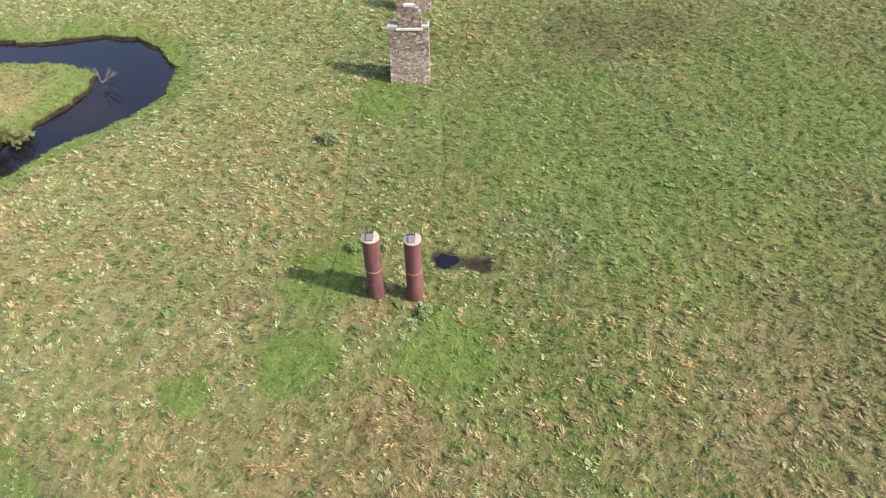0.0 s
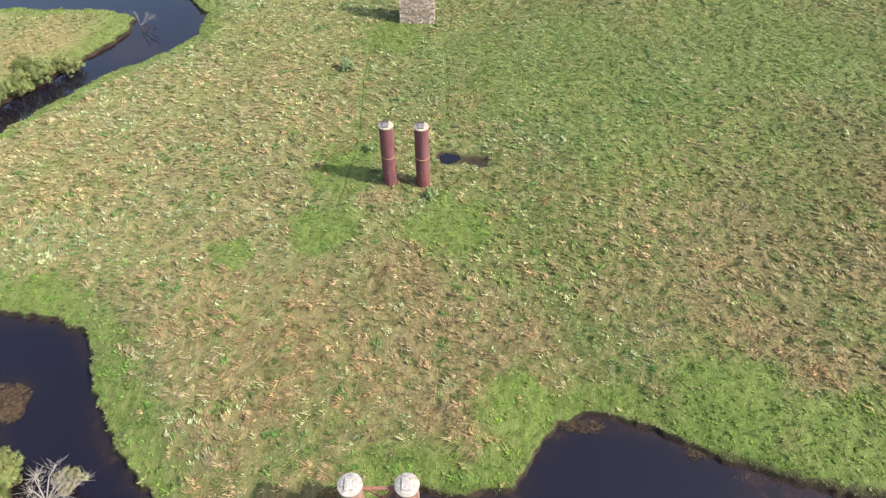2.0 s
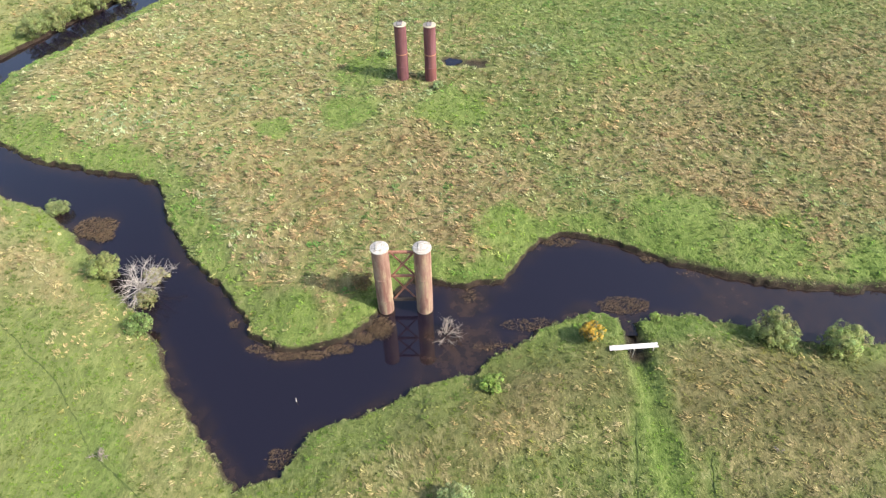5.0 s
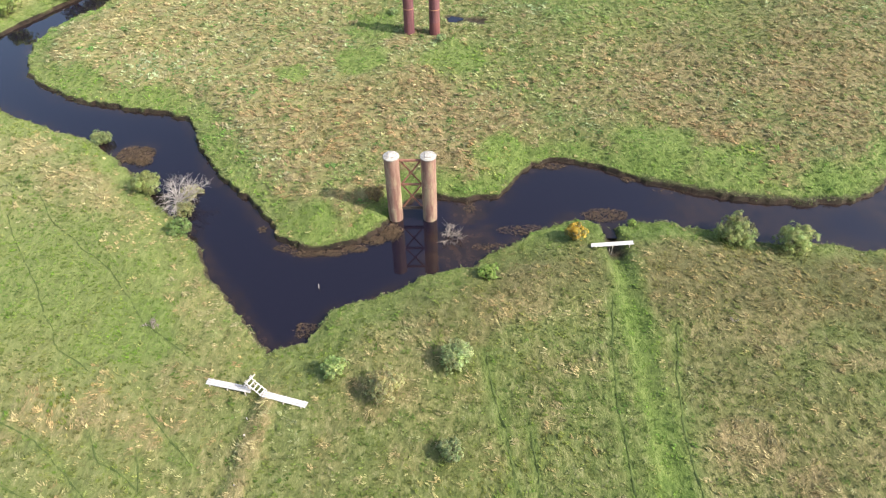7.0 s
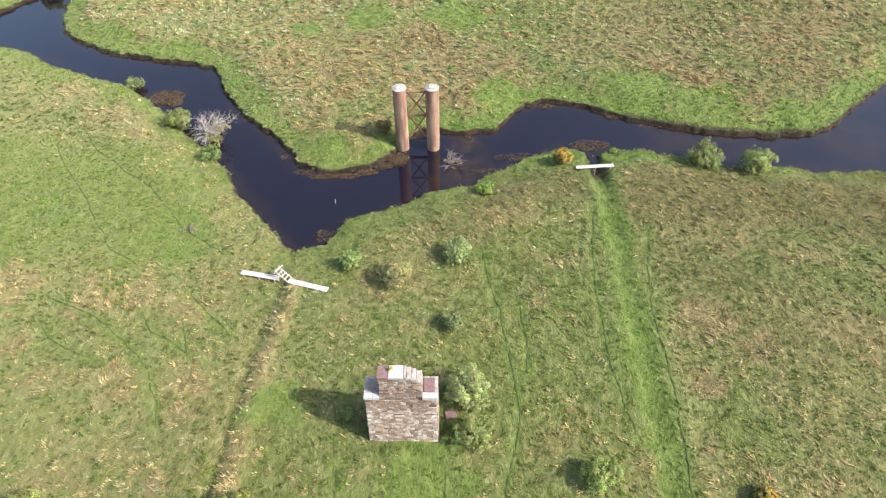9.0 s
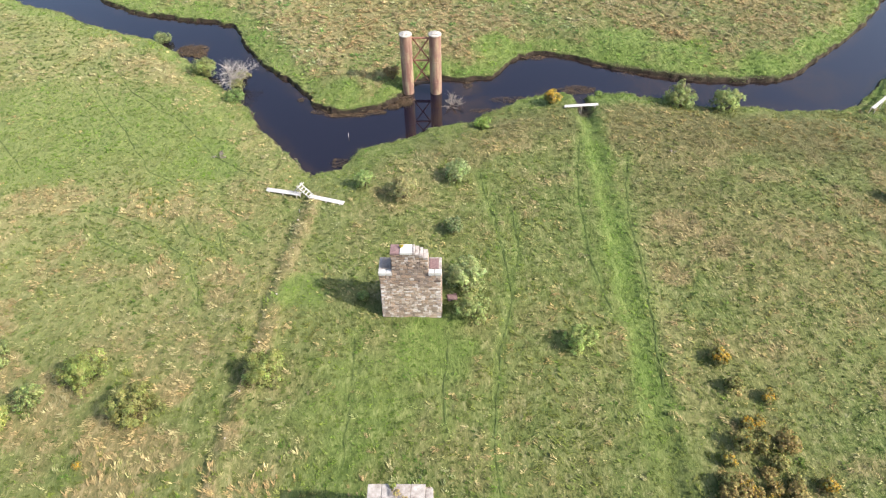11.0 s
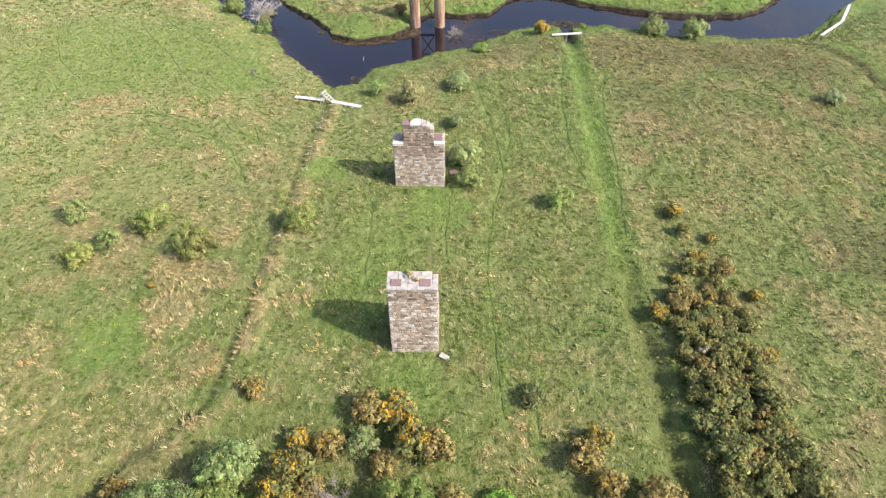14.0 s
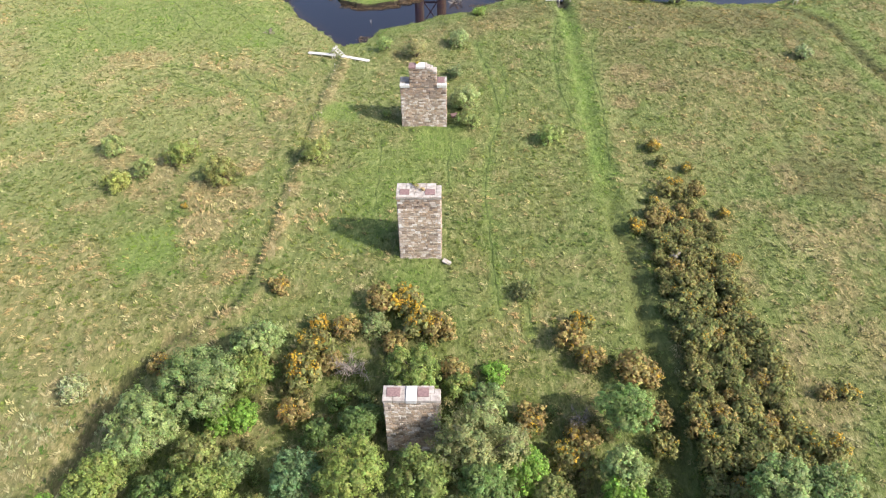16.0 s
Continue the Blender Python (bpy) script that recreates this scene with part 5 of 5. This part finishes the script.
def sward(x, y, dry, lush, pale, heath_and_shade, tussock, far_side, r):
    """Colour of each tuft, mostly that of the tussock it belongs to, and the tussock's own numbers."""
    n = len(x)
    clump, own, kind, ox, oy = tussocks(x, y, *tussock)
    patch, wide = vnoise(x, y, 6.0, 57), vnoise(x, y, 19.0, 58)
    mixed = r.random(n)
    if far_side:
        rgb = blend(np.array((0.104, 0.168, 0.040)), np.array((0.150, 0.196, 0.066)), patch)
        sage, sage_share = np.array((0.285, 0.305, 0.165)), 0.30 + 0.16 * smooth(0.35, 0.75, wide) + 0.3 * smooth(85, 120, y)
        deep, cream, rust = np.array((0.062, 0.150, 0.034)), np.array((0.305, 0.262, 0.150)), np.array((0.240, 0.176, 0.098))
    else:
        rgb = blend(np.array((0.076, 0.110, 0.018)), np.array((0.112, 0.130, 0.034)), patch)
        sage, sage_share = np.array((0.222, 0.215, 0.104)), 0.24 + 0.22 * smooth(0.35, 0.75, wide)
        deep, cream, rust = np.array((0.054, 0.098, 0.014)), np.array((0.305, 0.258, 0.142)), np.array((0.250, 0.186, 0.100))
    rgb = np.where(((kind > 0.86) & (mixed < 0.7))[:, None], deep, rgb)
    share = np.clip(sage_share + 0.3 * pale - 0.35 * lush, 0.05, 0.8)
    rgb = blend(rgb, sage, smooth(share + 0.12, share - 0.12, np.where(mixed < 0.75, kind, mixed)) * smooth(0.1, 0.6, clump) * (1 - 0.6 * lush))
    rgb = blend(rgb, np.array((0.094, 0.166, 0.020)) * (1.12 if far_side else 1.0), 0.85 * lush * (0.6 + 0.4 * (mixed < 0.7)))
    straw = smooth(own - 0.16, own + 0.22, (1.08 if far_side else 1.25) * dry) * (0.2 + 0.8 * smooth(0.1, 0.5, clump + 0.25 * dry * mixed)) * np.where(r.random(n) < 0.88, 1.0, 0.2)
    rgb = blend(rgb, blend(cream, rust, smooth(0.2, 0.75, 0.5 * kind + 0.4 * wide + (0.3 * smooth(84, 66, y) if far_side else 0.0) + 0.3 * (r.random(n) - 0.5))), straw)
    rgb = blend(rgb, blend(np.array((0.160, 0.106, 0.046)), np.array((0.088, 0.088, 0.030)), kind), 0.75 * heath_and_shade * (0.45 + 0.55 * (mixed < 0.75)))
    warm = vnoise(x, y, 2.4, 59) + vnoise(x, y, 11.0, 60) - 1.0
    rgb = rgb * (1 + warm[:, None] * np.array((0.22, 0.02, -0.12))) * (0.9 + 0.2 * vnoise(x, y, 3.4, 61))[:, None]
    return rgb, straw, clump, np.column_stack((ox, oy))


def meadow_grass(label, count, area, tall, seed, tussock, rise, per, wide, far_side):
    r = np.random.default_rng(seed)
    x, y, z, dry, lush, d, pale, heath_and_shade = sow(count, *area, r, far_side)
    n = len(x)
    rgb, straw, clump, out = sward(x, y, dry, lush, pale, heath_and_shade, tussock, far_side, r)
    # tone falls off from each tussock's middle: shaded gaps put into the blade colour
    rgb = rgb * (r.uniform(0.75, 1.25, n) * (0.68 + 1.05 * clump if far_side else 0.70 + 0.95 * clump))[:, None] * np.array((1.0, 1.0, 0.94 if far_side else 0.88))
    swirl = vnoise(x, y, 9, 70) * 1.6 + 2.4 + 2.4 * (vnoise(x, y, 1.6, 71) - 0.5)
    lean = np.column_stack((np.cos(swirl), np.sin(swirl))) * (0.6 + 0.25 * straw)[:, None] + out * 0.5
    length = tall * (0.65 + 0.5 * clump) * (1 - 0.35 * lush) * r.uniform(0.7, 1.25, n) * (1 + 0.2 * straw)
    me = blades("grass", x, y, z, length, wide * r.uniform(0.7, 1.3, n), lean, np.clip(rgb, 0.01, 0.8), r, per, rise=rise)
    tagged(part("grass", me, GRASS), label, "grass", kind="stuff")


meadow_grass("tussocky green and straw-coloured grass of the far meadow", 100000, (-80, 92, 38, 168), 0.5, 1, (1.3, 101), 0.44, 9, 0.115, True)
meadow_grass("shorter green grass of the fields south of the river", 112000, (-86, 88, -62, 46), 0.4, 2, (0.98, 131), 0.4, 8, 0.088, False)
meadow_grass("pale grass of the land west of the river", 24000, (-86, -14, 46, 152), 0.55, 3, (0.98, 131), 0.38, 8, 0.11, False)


def bank_grass(label, count, seed):
    """Grass that hangs over the banks towards the water."""
    r = np.random.default_rng(seed)
    x, y = r.uniform(-80, 80, count), r.uniform(22, 154, count)
    d0 = line_distance(x, y, RIVER, True)
    near = np.abs(d0) < 2.2
    x, y = x[near], y[near]
    z, dry, lush, mud, d, trod, pale, heath_and_shade = lie_of_land(x, y)
    hang = vnoise(x, y, 1.5, 35)
    keep = (d > 0.3 - 0.26 * smooth(0.45, 0.8, hang)) & (d < 0.8)
    x, y, z, dry, lush, d, pale = [v[keep] for v in (x, y, z, dry, lush, d, pale)]
    e = 0.6
    gx = line_distance(x + e, y, RIVER, True) - line_distance(x - e, y, RIVER, True)
    gy = line_distance(x, y + e, RIVER, True) - line_distance(x, y - e, RIVER, True)
    n = len(x)
    down = -np.column_stack((gx, gy)) / (np.hypot(gx, gy) + 1e-6)[:, None]
    straw = r.random(n) < 0.08 + 0.4 * dry
    rgb = np.where(straw[:, None], np.array((0.30, 0.265, 0.15)), np.array((0.15, 0.19, 0.06))) * r.uniform(0.82, 1.2, n)[:, None]
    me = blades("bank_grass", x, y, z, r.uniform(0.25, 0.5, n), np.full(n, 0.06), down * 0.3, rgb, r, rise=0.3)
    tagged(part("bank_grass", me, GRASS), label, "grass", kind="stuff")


bank_grass("long grass hanging over the river banks", 150000, 5)


def water_weed(label, spots, seed, colour):
    r = np.random.default_rng(seed)
    x, y, tall = [], [], []
    for cx, cy, rx, ry, count, h in spots:
        a, s = r.uniform(0, math.tau, count), np.sqrt(r.random(count))
        x.append(cx + rx * s * np.cos(a)), y.append(cy + ry * s * np.sin(a)), tall.append(np.full(count, h))
    x, y, tall = np.concatenate(x), np.concatenate(y), np.concatenate(tall)
    n = len(x)
    a = r.uniform(0, math.tau, n)
    rgb = np.array(colour)[None, :] * r.uniform(0.6, 1.3, n)[:, None]
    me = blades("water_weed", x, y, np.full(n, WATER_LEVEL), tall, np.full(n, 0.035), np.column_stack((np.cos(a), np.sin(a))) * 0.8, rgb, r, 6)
    tagged(part("water_weed", me, GRASS), label, "water weed", kind="stuff")


water_weed("brown sedge and weed along the water's edge", [(-3.0, 42.0, 1.3, 1.3, 420, 0.45), (-4.9, 40.6, 1.3, 0.7, 300, 0.3), (-6.9, 39.3, 1.4, 0.6, 300, 0.25), (-9.6, 38.6, 1.8, 0.5, 300, 0.22), (-12.6, 38.5, 1.8, 0.5, 260, 0.22), (-15.2, 39.4, 1.5, 0.6, 160, 0.2),
                                                         (-39.2, 57.6, 2.6, 1.9, 900, 0.35), (-37.6, 56.0, 1.2, 1.0, 300, 0.3), (-18.6, 42.6, 0.6, 0.5, 60, 0.25), (23.2, 45, 2.8, 1.2, 500, 0.3), (13.0, 42.4, 3.2, 0.9, 330, 0.22), (9, 39.6, 2.2, 0.6, 150, 0.2),
                                                         (-11, 27.4, 1.2, 1.0, 160, 0.25), (-13, 40.0, 2, 0.6, 60, 0.2), (34, 49.6, 4, 0.6, 120, 0.2), (27.5, 51.8, 1.0, 0.5, 120, 0.3), (17.5, 54.6, 2.2, 0.6, 200, 0.3), (6.6, 46.4, 0.8, 1.0, 90, 0.25)], 90, (0.115, 0.074, 0.046))
